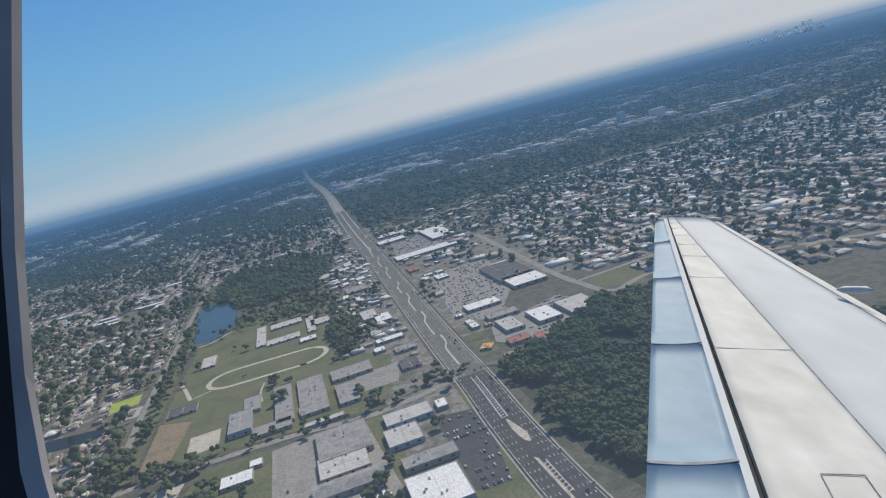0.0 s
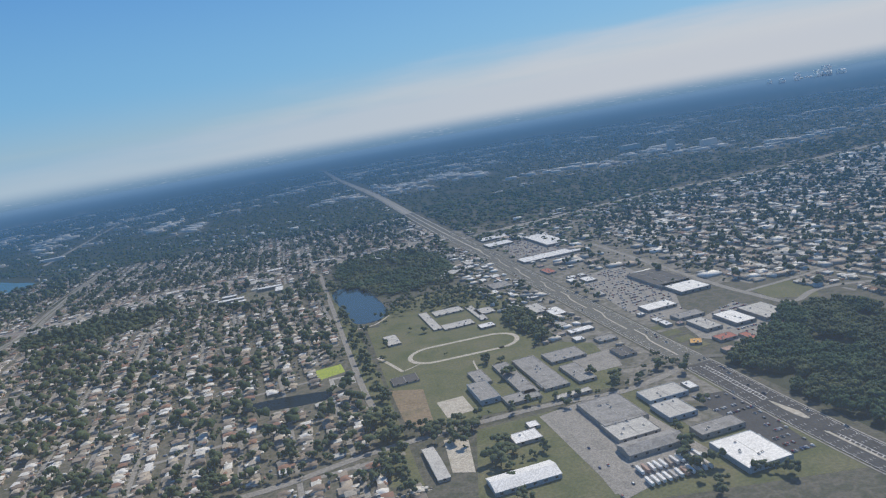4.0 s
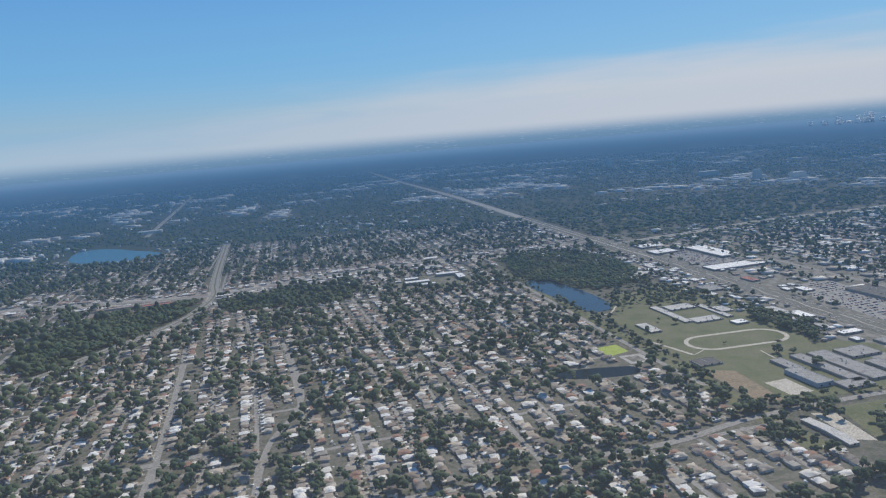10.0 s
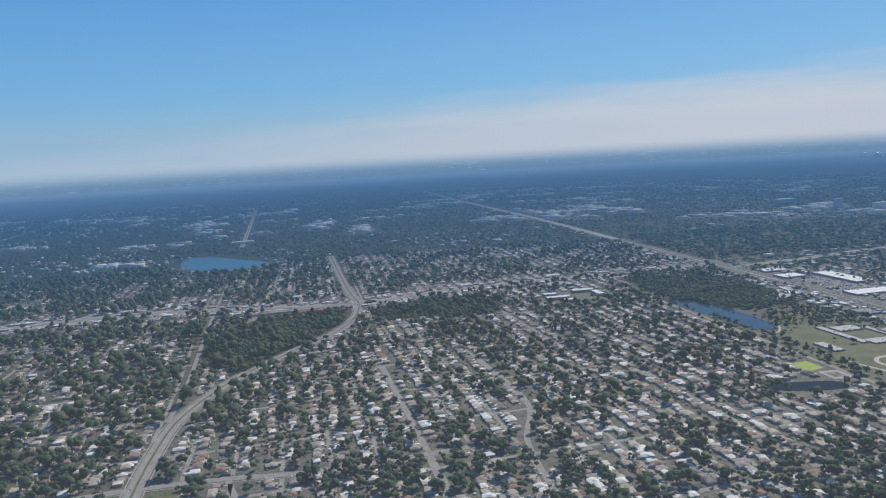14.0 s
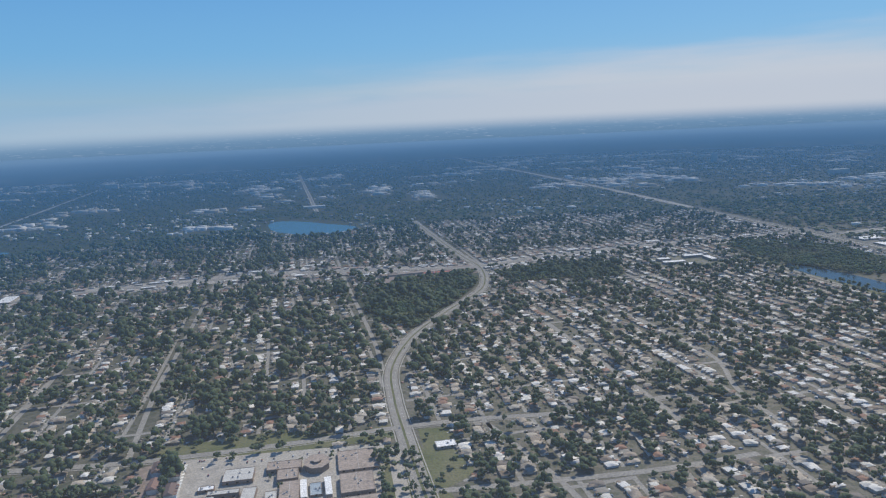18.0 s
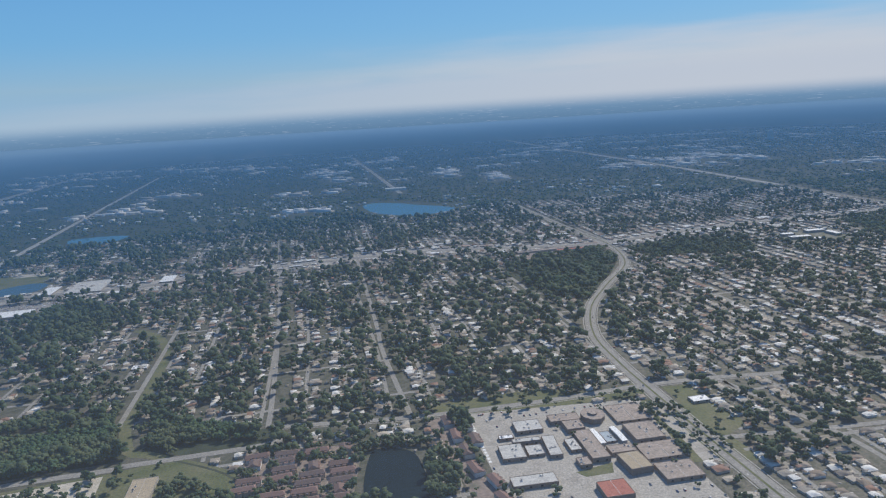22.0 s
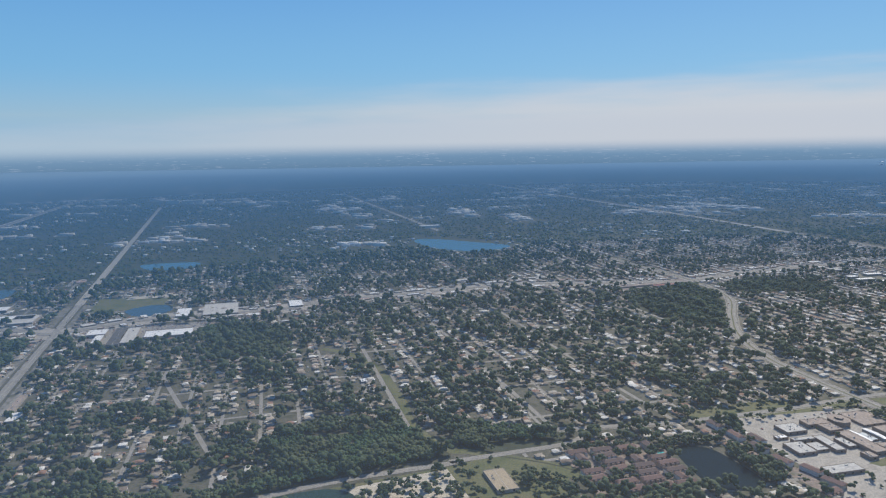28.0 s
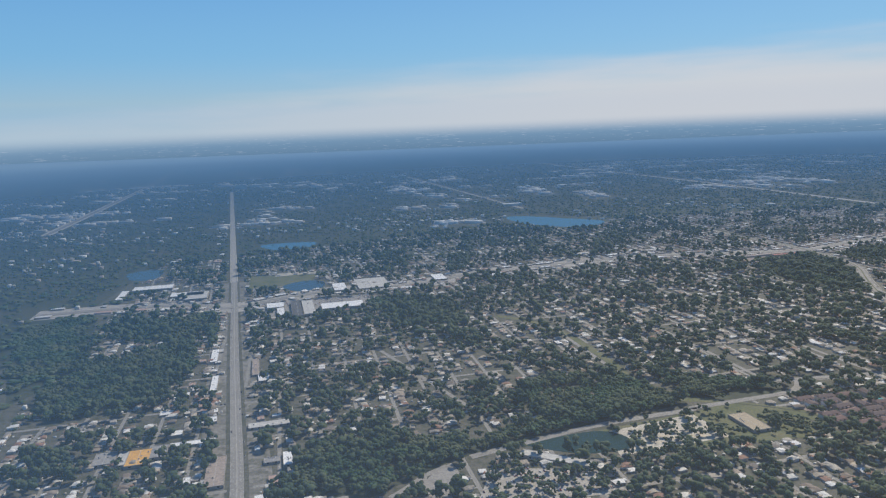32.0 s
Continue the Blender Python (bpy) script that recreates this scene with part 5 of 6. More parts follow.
slab("lawn", [(-666, 203), (-646, 210), (-648, 200), (-662, 198)], 0.09, 0.03, M_LAWN, "grass court between campus blocks", category="ground")
for spec in ((-282, 692, 26, 9.0, 3.0, 4, M_WHITE), (-287, 711, 15, 9.0, 3.0, 4, M_WHITE), (-272, 676, 15, 8.0, 3.0, 4, M_WHITE), (-247, 722, 25, 9.0, 3.0, 4, M_WHITE), (-235, 703, 8.0, 22.0, 3.0, 4, M_WHITE), (-263, 770, 30, 20, 2.4, 8, M_PALE)):
    flat_building(*spec[:6], spec[6], M_STUCCO, "long church wing with a white roof" if spec[6] is M_WHITE else "low store with a pale roof", "church_wing" if spec[6] is M_WHITE else "store", 1, False)
for spec in ((-580, 722, 74, 9, 2.0, 10, M_TAN), (-548, 716, 40, 7, 2.0, 6, M_RED), (-572, 806, 36, 14, 2.2, 8, M_PALE), (-539, 812, 14, 9, 2.2, 8, M_WHITE), (-700, 802, 26, 9, 2.2, 8, M_PALE), (-768, 784, 22, 10, 2.2, 8, M_WHITE), (-812, 805, 34, 16, 2.2, 8, M_PALE)):
    flat_building(*spec[:6], spec[6], M_STUCCO, "long shop row in a shopping plaza", "shop_row", 4, False)
for spec in ((-575.6, 273.2, 11.0, 7.5, 1.7, 7.5, M_WHITE, WHITE_FLAT), (-513.4, 247.5, 8.9, 7.2, 1.6, 7.5, M_WHITE, WHITE_FLAT), (-881.8, 216.7, 12.5, 25.8, 2.0, 7.5, M_GOLD, "low building with a sandy flat roof"),
             (-1013.3, 191.3, 41.3, 7.7, 2.2, -32.3, M_PALE, "long building with a pale patched roof beside a canal"), (-1143.8, 585.3, 46.0, 24.9, 3.4, 7.5, M_WHITE, "big store with a bright white roof"),
             (-1192.4, 581.7, 12.0, 69.1, 3.4, 7.5, M_BLACK, "store with a dark roof"), (-1181.1, 583.5, 13.8, 60.7, 3.4, 7.5, M_PALE, "low building with a pale gravel roof"), (-1217.9, 601.4, 18.6, 21.9, 3.4, 7.5, M_WHITE, WHITE_FLAT), (-1208.2, 568.2, 7.8, 39.9, 3.4, 7.5, M_WHITE, WHITE_FLAT),
             (-1412.4, 702.1, 8.4, 49.2, 3.4, 7.5, M_WHITE, "long winding store with a white roof"), (-1385.4, 738.2, 48.1, 22.3, 3.4, 7.5, M_WHITE, "long winding store with a white roof"), (-1332.5, 688.6, 38.4, 20.4, 3.4, 7.5, M_WHITE, "long store with a white roof"),
             (-1319.1, 677.6, 25.7, 39.2, 3.4, 7.5, M_PALE, "low building with a pale gravel roof"), (-1257.0, 239.0, 13.3, 21.6, 2.0, 7.5, M_ORANGE, "workshop with an orange roof"), (-1277.2, 241.3, 12.7, 17.2, 2.0, 7.5, M_GREY, GREY_FLAT),
             (-1266.7, 239.0, 5.9, 19.2, 2.0, 7.5, M_PALE, "low building with a pale gravel roof"), (-1246.8, 245.4, 9.3, 17.0, 2.0, 7.5, M_GREY, GREY_FLAT), (-1228.9, 254.8, 27.5, 6.3, 1.7, 7.5, M_WHITE, "long shop row with a white roof"),
             (-1206.7, 212.2, 10.7, 38.0, 1.9, 7.5, M_TAN, "motel block with a brownish roof"), (-1250.5, 434.6, 6.2, 35.5, 1.9, 7.5, M_WHITE, WHITE_FLAT), (-1236.7, 362.0, 5.1, 37.1, 1.9, 7.5, M_WHITE, WHITE_FLAT), (-1166.8, 221.4, 5.7, 17.9, 1.9, 7.5, M_WHITE, WHITE_FLAT),
             (-1176.0, 221.1, 9.5, 7.0, 1.7, 7.5, M_GREY, GREY_FLAT), (-1210.4, 396.7, 5.6, 42.0, 1.7, 7.5, M_TAN, "low building with a brown roof"), (-1184.0, 275.5, 27.6, 8.6, 1.7, 7.5, M_PALE, "shop row with a pale roof"),
             (-1025.0, 707.6, 15.8, 32.3, 1.7, 7.5, M_WHITE, WHITE_FLAT), (-1110.2, 694.7, 39.1, 57.3, 1.9, 7.5, M_PALE, "low shopping centre with a pale roof"), (-1150.1, 684.0, 15.8, 40.2, 1.9, 7.5, M_WHITE, WHITE_FLAT), (-949.3, 405.2, 11.7, 8.6, 1.4, 7.5, M_WHITE, "house with a bright white roof")):
    flat_building(*spec[:6], spec[6], M_STUCCO, spec[7])

# shops along the main streets
taken = [(o.location.x, o.location.y, 14.0) for o in bpy.data.objects if o.parent is None and "category" in o and o["category"] == "building"]


def shops(line, depth, y0, y1, count, label, small=False):
    pts = smooth_line(line, 6.0)
    width = dict((id(a), b) for a, b in ARTERIES)[id(line)]
    for k in range(count):
        i = int(rng.integers(1, len(pts) - 1))
        (ax, ay), (bx, by) = pts[i - 1], pts[i]
        g = math.atan2(by - ay, bx - ax)
        w, d = rng.uniform(6, 19), rng.uniform(5, 12)
        if small:
            w, d = rng.uniform(4, 10), rng.uniform(3.5, 7)
        off = rng.choice([-1, 1]) * (width / 2 + 3 + d / 2 + rng.uniform(0, max(0.5, depth - d)))
        x, y = bx - math.sin(g) * off, by + math.cos(g) * off
        if not y0 < y < y1 or any(math.hypot(x - a, y - b) < r * (0.6 if small else 1.0) + max(w, d) / 2 for a, b, r in taken):
            continue
        p = (np.array([x]), np.array([y]))
        if blocked(*p, 3.0)[0] or any(inside(*p, z)[0] for z in WOODS) or any(near_line(*p, l)[0] < v / 2 + 6 for l, v in ARTERIES if l is not CHANNEL):
            continue
        taken.append((x, y, max(w, d) / 2 + 1.0))
        flat_building(x, y, w, d, rng.uniform(1.3, 1.9), math.degrees(g), M_MIX_O, M_STUCCO, label, "shop", 1, False, "roadside shops")


shops(STRIP_C, 22.0, 500, 1000, 270, "low flat-roofed shop beside a shopping street")
shops(HIGHWAY_E, 20.0, 150, 620, 240, "low flat-roofed shop beside a highway")
shops(HIGHWAY_E, 44.0, 150, 420, 160, "low flat-roofed workshop near a highway")
shops(HIGHWAY_E, 22.0, 400, 1500, 90, "low flat-roofed shop beside a highway")
shops(HIGHWAY_A, 26.0, 350, 1400, 220, "low flat-roofed shop beside a wide highway")
shops(HIGHWAY_A, 30.0, 250, 760, 900, "small flat-roofed shop beside a wide highway", True)
shops(HIGHWAY_E, 26.0, 150, 620, 500, "small flat-roofed shop beside a highway", True)
shops(CROSS_B, 26.0, 700, 1200, 34, "low flat-roofed industrial unit beside woods")

# mixed low town east of the highway
x, y = sample([(40, 470), (100, 430), (330, 360), (700, 380), (1000, 700), (900, 940), (560, 890), (230, 850), (-10, 800)], 2600)
m = ~blocked(x, y, 7.0)
for a, b, r0 in taken:
    m &= np.hypot(x - a, y - b) > r0 + 5
for zone in LOTS_A:
    m &= ~inside(x, y, zone)
xy = np.stack([x[m], y[m]], axis=1)
wide = rng.lognormal(0, 0.4, len(xy))
v, f = placed(bv, bq, xy, GRID + rng.choice([0, math.pi / 2], len(xy)), np.stack([8 * wide, 6 * wide, rng.uniform(1.4, 2.2, len(xy))], axis=1))
tagged(new("low_buildings", big_mesh("low_buildings", v, f, [M_MIX_I])), "low pale commercial buildings and sheds", "buildings", kind="stuff")

# small shops, sheds and workshops crowding the highway's west side
x, y = sample([(-150, 330), (60, 330), (40, 560), (0, 760), (-150, 760)], 2600)
gap = near_line(x, y, HIGHWAY_A)
line = np.array(HIGHWAY_A)
rank = np.argsort(line[:, 1])
m = (gap > 13) & (gap < 52) & (x < np.interp(y, line[rank, 1], line[rank, 0])) & ~blocked(x, y, 2.5)
for w in WOODS:
    m &= ~inside(x, y, w)
for a, b, r0 in taken:
    m &= np.hypot(x - a, y - b) > r0 * 0.75 + 2
keep = []
for i in np.flatnonzero(m):
    if all(abs(x[i] - x[j]) + abs(y[i] - y[j]) > 8.5 for j in keep):
        keep.append(i)
xy = np.stack([x[keep], y[keep]], axis=1)
wide = rng.lognormal(0, 0.3, len(xy))
v, f = placed(bv, bq, xy, radians(20) + rng.choice([0, math.pi / 2], len(xy)), np.stack([5.4 * wide, 3.6 * wide, rng.uniform(1.2, 1.8, len(xy))], axis=1))
tagged(new("low_buildings", big_mesh("low_buildings", v, f, [M_MIX_I])), "small shops, sheds and workshops beside a highway", "buildings", kind="stuff")

# red-roofed apartment rows round the dark pond, with paved courts between them
def apartment_row(x, y, length, turn):
    b = thing("apartment_block", "two-storey apartment row with a brown-red tile roof", "apartments", "red-roofed apartments", (x, y, 0), turn)
    porches = [length * (i + 0.5) / 4 - length / 2 for i in range(4)]
    part("wall", mesh_of("wall", *joined([box_arrays(length, 4.4, 0, 2.6)] + [box_arrays(2.0, 1.4, 0, 2.2, p, -2.9) for p in porches]), [M_WALL_O]), b)
    part("roof", mesh_of("roof", *hip_roof(length, 4.4, 2.6, 1.2, 0.3, 0.5), [M_TILE_ROOF]), b)
    for p in porches:
        part("porch_roof", mesh_of("porch_roof", *box_arrays(2.3, 1.7, 2.2, 2.5, p, -2.9, 0.3), [M_TILE_ROOF]), b)
    c, n = math.cos(radians(turn)), math.sin(radians(turn))
    for s in (-0.33, 0, 0.33):
        taken.append((x + c * s * length, y + n * s * length, 4.2))


for j in range(7):
    for i in range(4):
        x, y = -829 + 15.6 * i + rng.normal(0, 0.8), 194 + 8.4 * j + 0.06 * (i - 2) * 15 + rng.normal(0, 0.4)
        if inside(np.array([x - 5, x + 5]), np.array([y, y]), CONDO_LAND).all() and (i, j) not in ((1, 2), (2, 5), (0, 4), (3, 5)):
            upright = (i + 2 * j) % 5 == 0
            apartment_row(x, y, 7.4 if upright else 12.6, 8.0 + (90 if upright else 0) + rng.normal(0, 3))
for x, y, turn in ((-726, 268, 100), (-716, 262, 100), (-722, 250, 96), (-712, 243, 98), (-718, 231, 100), (-715, 212, 106), (-706, 198, 110), (-704, 182, 116), (-713, 172, 20)):
    apartment_row(x, y, 12.0, turn)
slab("water", rounded([(-780, 237), (-776, 238), (-777, 231), (-781, 231)]), 0.12, 0.1, M_POOL, "turquoise swimming pool among apartments", category="pool")

# city towers far off
CITY_A, CITY_B = Vector((1870, 3290)), Vector((2175, 3100))
for k in range(28):
    spot = CITY_A.lerp(CITY_B, (k + rng.uniform(-0.8, 0.8)) / 27) * rng.uniform(0.97, 1.03)
    x, y = spot
    h, w, d = rng.choice([30, 40, 50, 60, 74, 88], p=[0.24, 0.24, 0.2, 0.16, 0.09, 0.07]), rng.uniform(14, 24), rng.uniform(14, 22)
    b = thing("office_tower", "tall office tower in a distant city centre", "tower", "city towers", (x, y, 0), rng.uniform(0, 60))
    part("wall", mesh_of("wall", *joined([box_arrays(w, d, 0, h), box_arrays(w * 0.6, d * 0.6, h, h + 0.8)]), [M_TOWER_O]), b)
    for z in np.arange(3, h - 3, 7.0):
        part("window_band", mesh_of("window_band", *box_arrays(w + 0.6, d + 0.6, z, z + 5.4), [M_PANE]), b)
for x, y, w, d, h, lab in ((496, 1600, 46, 20, 12, "wide pale hospital block among trees"), (515, 1420, 14, 12, 22, "white hospital tower among trees"), (560, 1345, 30, 16, 16, "white hospital block among trees"), (530, 1500, 60, 18, 7, "long low hospital wing"), (468, 2224, 16, 14, 30, "lone pale apartment tower among trees"),
                          (-1490, 2450, 70, 24, 9, "pale distant mall among trees"), (-1545, 2400, 40, 20, 14, "pale distant building among trees"), (-770, 1465, 46, 16, 5, "pale distant school beside a lake"), (-980, 2600, 60, 20, 6, "pale distant store among trees")):
    flat_building(x, y, w, d, h, math.degrees(GRID), M_WHITE, M_PAINT, lab, units=2, openings=False)

# ---- running track, walks, lane marks, cars ----
t0, t1 = Vector((-122, 402)), Vector((-53, 405))
axis = (t1 - t0).normalized()
side = Vector((-axis.y, axis.x))
half = 15.0
mid_t = (t0 + t1) / 2
run = (t1 - t0).length / 2 - half
loop = [mid_t + axis * (run + half * math.cos(g)) + side * half * math.sin(g) for g in np.linspace(-math.pi / 2, math.pi / 2, 14)]
loop += [mid_t - axis * (run + half * math.cos(g)) - side * half * math.sin(g) for g in np.linspace(-math.pi / 2, math.pi / 2, 14)]
loop = [tuple(p) for p in loop] + [tuple(loop[0]), tuple(loop[1])]
v, f = ribbon(loop, 0.0, 3.0, 0.085)
tagged(new("running_track", big_mesh("running_track", v, f[:, ::-1], [M_SAND])), "pale oval running track on a school field", "track", kind="structure")

marks = []
line = smooth_line(HIGHWAY_A[:9])
for off in (-6.0, -4.5, -3.0, 3.0, 4.5, 6.0):
    marks.append(dashes(line, off, 0.13, 0.235, 1.3, 4.2))
for off in (-6.9, 6.9):
    marks.append(ribbon(line, off, 0.13, 0.235))
line = smooth_line(HIGHWAY_E[:6])
for off in (-3.6, -2.1, 2.1, 3.6):
    marks.append(dashes(line, off, 0.1, 0.235, 1.3, 3.6))
line = smooth_line(CURVE_D)
for off in (-2.7, 2.7):
    marks.append(dashes(line, off, 0.1, 0.235, 1.3, 3.6))
marks.append(dashes(smooth_line([(-713, 274), (-709, 243), (-706, 217)]), 0.0, 1.5, 0.12, 2.2, 1.1))
v, f = stack(marks)
tagged(new("lane_marks", big_mesh("lane_marks", v, f[:, ::-1], [M_PAINT])), "white painted lane marks on highways", "road marks", kind="structure")
# paler ribbons put the sun glare on far asphalt into the colour
for line, width in ((HIGHWAY_A[9:], 13.4), (HIGHWAY_E[4:], 6.4)):
    v, f = ribbon(smooth_line(line, 30.0), 0.0, width, 0.236)
    tagged(new("road", big_mesh("road", v, f[:, ::-1], [M_WALKWAY])), "distant highway stretch painted pale for sun glare", "road", kind="structure")
dark = [p for p in smooth_line(HIGHWAY_A, 6.0) if p[1] < 306]
v, f = ribbon(dark, 0.0, 15.0, 0.222)
tagged(new("road", big_mesh("road", v, f[:, ::-1], [M_DARK])), "stretch of fresh dark asphalt on a wide highway", "road", kind="structure")


def along(y, off):
    """A place on the wide highway: the point of its middle line at y, shifted sideways."""
    p = np.array(smooth_line(HIGHWAY_A, 6.0))
    x = np.interp([y - 2, y, y + 2], p[:, 1], p[:, 0])
    d = np.array([x[2] - x[0], 4.0])
    d /= np.linalg.norm(d)
    return (x[1] + d[1] * off, y - d[0] * off)


# kerbed concrete islands that swing from side to side between the turning bays
for y0, y1 in ((320, 372), (376, 430), (434, 488), (492, 532), (548, 600), (606, 660), (666, 730)):
    path = [along(y0, -1.3), along(y0 + (y1 - y0) * 0.55, -1.1), along(y0 + (y1 - y0) * 0.72, 1.2), along(y1, 1.4)]
    v, f = ribbon(smooth_line(path, 4.0), 0.0, 1.05, 0.33)
    tagged(new("median", big_mesh("median", v, f[:, ::-1], [M_SAND])), "pale concrete median island between turning bays", "median", kind="structure")
for y0, y1 in ((251, 300), (190, 212)):
    rungs = [ribbon([along(y, o) for y in np.linspace(y0, y1, 12)], 0.0, 0.22, 0.24) for o in (-1.2, 1.2)]
    rungs += [ribbon([along(y, -1.1), along(y + 0.9, 1.1)], 0.0, 0.3, 0.241) for y in np.arange(y0, y1 - 1, 2.4)]
    v, f = stack(rungs)
    tagged(new("lane_marks", big_mesh("lane_marks", v, f[:, ::-1], [M_PAINT])), "white hatched road marking between turning lanes", "road marks", kind="structure")
slab("median", rounded([along(249, -0.2), along(243, 1.2), along(234, 2.6), along(227, 1.8), along(230, -0.2), along(240, -0.9)]), 0.34, 0.1, M_SAND, "pale concrete teardrop island at a turning bay", category="median")
slab("median", [along(216, -1.6), along(214, -0.4), along(196, -0.3), along(165, -1.0), along(165, -1.9), along(196, -1.4)], 0.34, 0.1, M_SAND, "pale concrete median island between turning bays", category="median")
for y in (366, 353, 340, 326):
    c = along(y, 15.5)
    slab("lawn", [(c[0] - 5.5, c[1] + 3.0), (c[0] + 4.5, c[1] + 5.5), (c[0] + 5.5, c[1] - 2.5), (c[0] - 4.5, c[1] - 5.0)], 0.09, 0.05, M_LAWN, "small mown grass plot between driveways", category="ground")
v, f = ribbon(smooth_line([(-14, 302), (11, 310.5), (26, 311), (34, 307)], 4.0), 0.0, 4.6, 0.236)
tagged(new("road", big_mesh("road", v, f[:, ::-1], [M_ROAD])), "crossing at traffic lights on a wide highway", "road", kind="structure")
for line, width, mat, label in ((HIGHWAY_A[7:], 1.6, M_SAND, "pale concrete median of a highway"), (HIGHWAY_E, 0.6, M_WALKWAY, "pale concrete median of a highway"), (CURVE_D, 1.4, M_LAWN, "grass median of a bending road")):
    v, f = ribbon(smooth_line(line), 0.0, width, 0.26)
    tagged(new("median", big_mesh("median", v, f[:, ::-1], [mat])), label, "median", kind="structure")
for line, off in ((HIGHWAY_A, -8.2), (HIGHWAY_A, 8.2), (CURVE_D, 5.6), (CURVE_D, -5.6), (MALL_ROAD, 4.0)):
    v, f = ribbon(smooth_line(line), off, 0.6, 0.13)
    tagged(new("pavement", big_mesh("pavement", v, f[:, ::-1], [M_WALKWAY])), "pale concrete sidewalk along a road", "sidewalk", kind="structure")


for path, width in (([(-142, 418), (-135, 401), (-128, 382)], 2.2), ([(-156, 497), (-142, 500), (-130, 519)], 1.6), ([(-128, 382), (-122, 386), (-117, 390)], 1.0), ([(-86, 376), (-86, 361), (-83, 347)], 1.0)):
    v, f = ribbon(smooth_line(path, 4.0), 0.0, width, 0.11)
    tagged(new("pavement", big_mesh("pavement", v, f[:, ::-1], [M_SAND])), "pale path across a school field", "path", kind="structure")


def car_meshes():
    body = joined([box_arrays(1.95, 0.8, 0.14, 0.42, inset=0.04)])
    cabin = box_arrays(1.1, 0.72, 0.42, 0.66, -0.08, 0, 0.12)
    wv, wq = [], []
    for g in range(10):
        c, q = 0.14 * math.cos(g * 0.6283), 0.14 * math.sin(g * 0.6283)
        wv += [(c, -0.06, 0.14 + q), (c, 0.06, 0.14 + q)]
    wq = [(2 * g, 2 * ((g + 1) % 10), 2 * ((g + 1) % 10) + 1, 2 * g + 1) for g in range(10)] + [tuple(range(0, 20, 2)), tuple(range(19, 0, -2))]
    return body, cabin, (wv, wq)


BODY, CABIN, WHEEL = car_meshes()
CAR_KIT = (mesh_of("body", *BODY, [M_CAR_O]), mesh_of("cabin", *CABIN, [M_GLASS]), mesh_of("wheel", *WHEEL, [M_TYRE]), mesh_of("rim", *box_arrays(0.12, 0.14, 0.08, 0.20), [M_UNIT]))


def car(x, y, turn, z, label="car in traffic on a highway"):
    c = thing("car", label, "car", "cars on the road", (x, y, z), turn)
    part("body", CAR_KIT[0], c)
    part("cabin", CAR_KIT[1], c, "dark tinted glass cabin")
    for wx in (-0.62, 0.62):
        for wy in (-0.38, 0.38):
            w = part("wheel", CAR_KIT[2], c)
            w.location = (wx, wy, 0)
            part("rim", CAR_KIT[3], w, "pale metal rim")


def traffic(line, offsets, n, lo, hi, z):
    pts = np.array(smooth_line(line, 3.0))
    s = np.r_[0, np.cumsum(np.linalg.norm(np.diff(pts, axis=0), axis=1))]
    for k in range(n):
        t = rng.uniform(lo, hi) * s[-1]
        q = np.array([np.interp([t, t + 1], s, pts[:, 0]), np.interp([t, t + 1], s, pts[:, 1])]).T
        d = q[1] - q[0]
        d /= np.linalg.norm(d)
        off = rng.choice(offsets)
        car(q[0][0] + d[1] * off, q[0][1] - d[0] * off, math.degrees(math.atan2(d[1], d[0])) + (180 if off < 0 else 0), z)


traffic(HIGHWAY_A, [2.6, 4.2, 5.8, 7.4], 22, 0.02, 0.06, 0.2)
traffic(HIGHWAY_A, [-7.4, -5.8, -4.2, 4.2, 5.8], 16, 0.06, 0.16, 0.2)
traffic(HIGHWAY_E, [-4.4, -2.9, 2.9, 4.4], 26, 0.02, 0.35, 0.16)
traffic(CURVE_D, [-3.5, -1.9, 1.9, 3.5], 12, 0.05, 0.6, 0.18)

def trailer(x, y, turn):
    t = thing("semi_trailer", "white box trailer parked in a yard", "trailer", "parked trailers", (x, y, 0.05), turn)
    part("box", mesh_of("box", *box_arrays(5.6, 1.1, 0.5, 1.7), [M_MIX_O]), t)
    part("chassis", mesh_of("chassis", *box_arrays(5.4, 0.5, 0.32, 0.5), [M_SEAL]), t)
    for wx in (-2.0, -1.5):
        for wy in (-0.42, 0.42):
            w = part("wheel", CAR_KIT[2], t)
            w.location, w.scale = (wx, wy, 0), (1.4, 1.4, 1.4)


T_A, T_B = Vector((-48, 211)), Vector((-24, 214))
for row in range(2):
    for k in range(11):
        p = T_A.lerp(T_B, k / 10) + Vector((0, 4.5 - 9.0 * row))
        trailer(p.x, p.y, 97.5 + rng.normal(0, 2))

# parked cars: a short box and cabin each, too many and too small to pick apart
cv1, cq1 = joined([BODY, CABIN])
parked = []
for zone, rows in (*[(z, 5.6) for z in LOTS_A], (CAMPUS, 9.0), (STORE_LOT_E, 5.6), (TREE_LOT, 5.6)):
    p = np.array(zone)
    u, w = np.meshgrid(np.arange(-1400, 200, 1.25), np.arange(-60, 1000, rows))
    x, y = from_grid(u.ravel(), w.ravel())
    m = inside(x, y, zone) & (rng.uniform(0, 1, len(x)) < (0.12 if zone is CAMPUS else 0.05 if zone is LOTS_A[4] else 0.42))
    x, y = x[m], y[m]
    k = np.ones(len(x), dtype=bool)
    for a, b, r0 in taken:
        k &= np.hypot(x - a, y - b) > r0
    parked.append(np.stack([x[k], y[k]], axis=1))
parked = np.concatenate(parked)
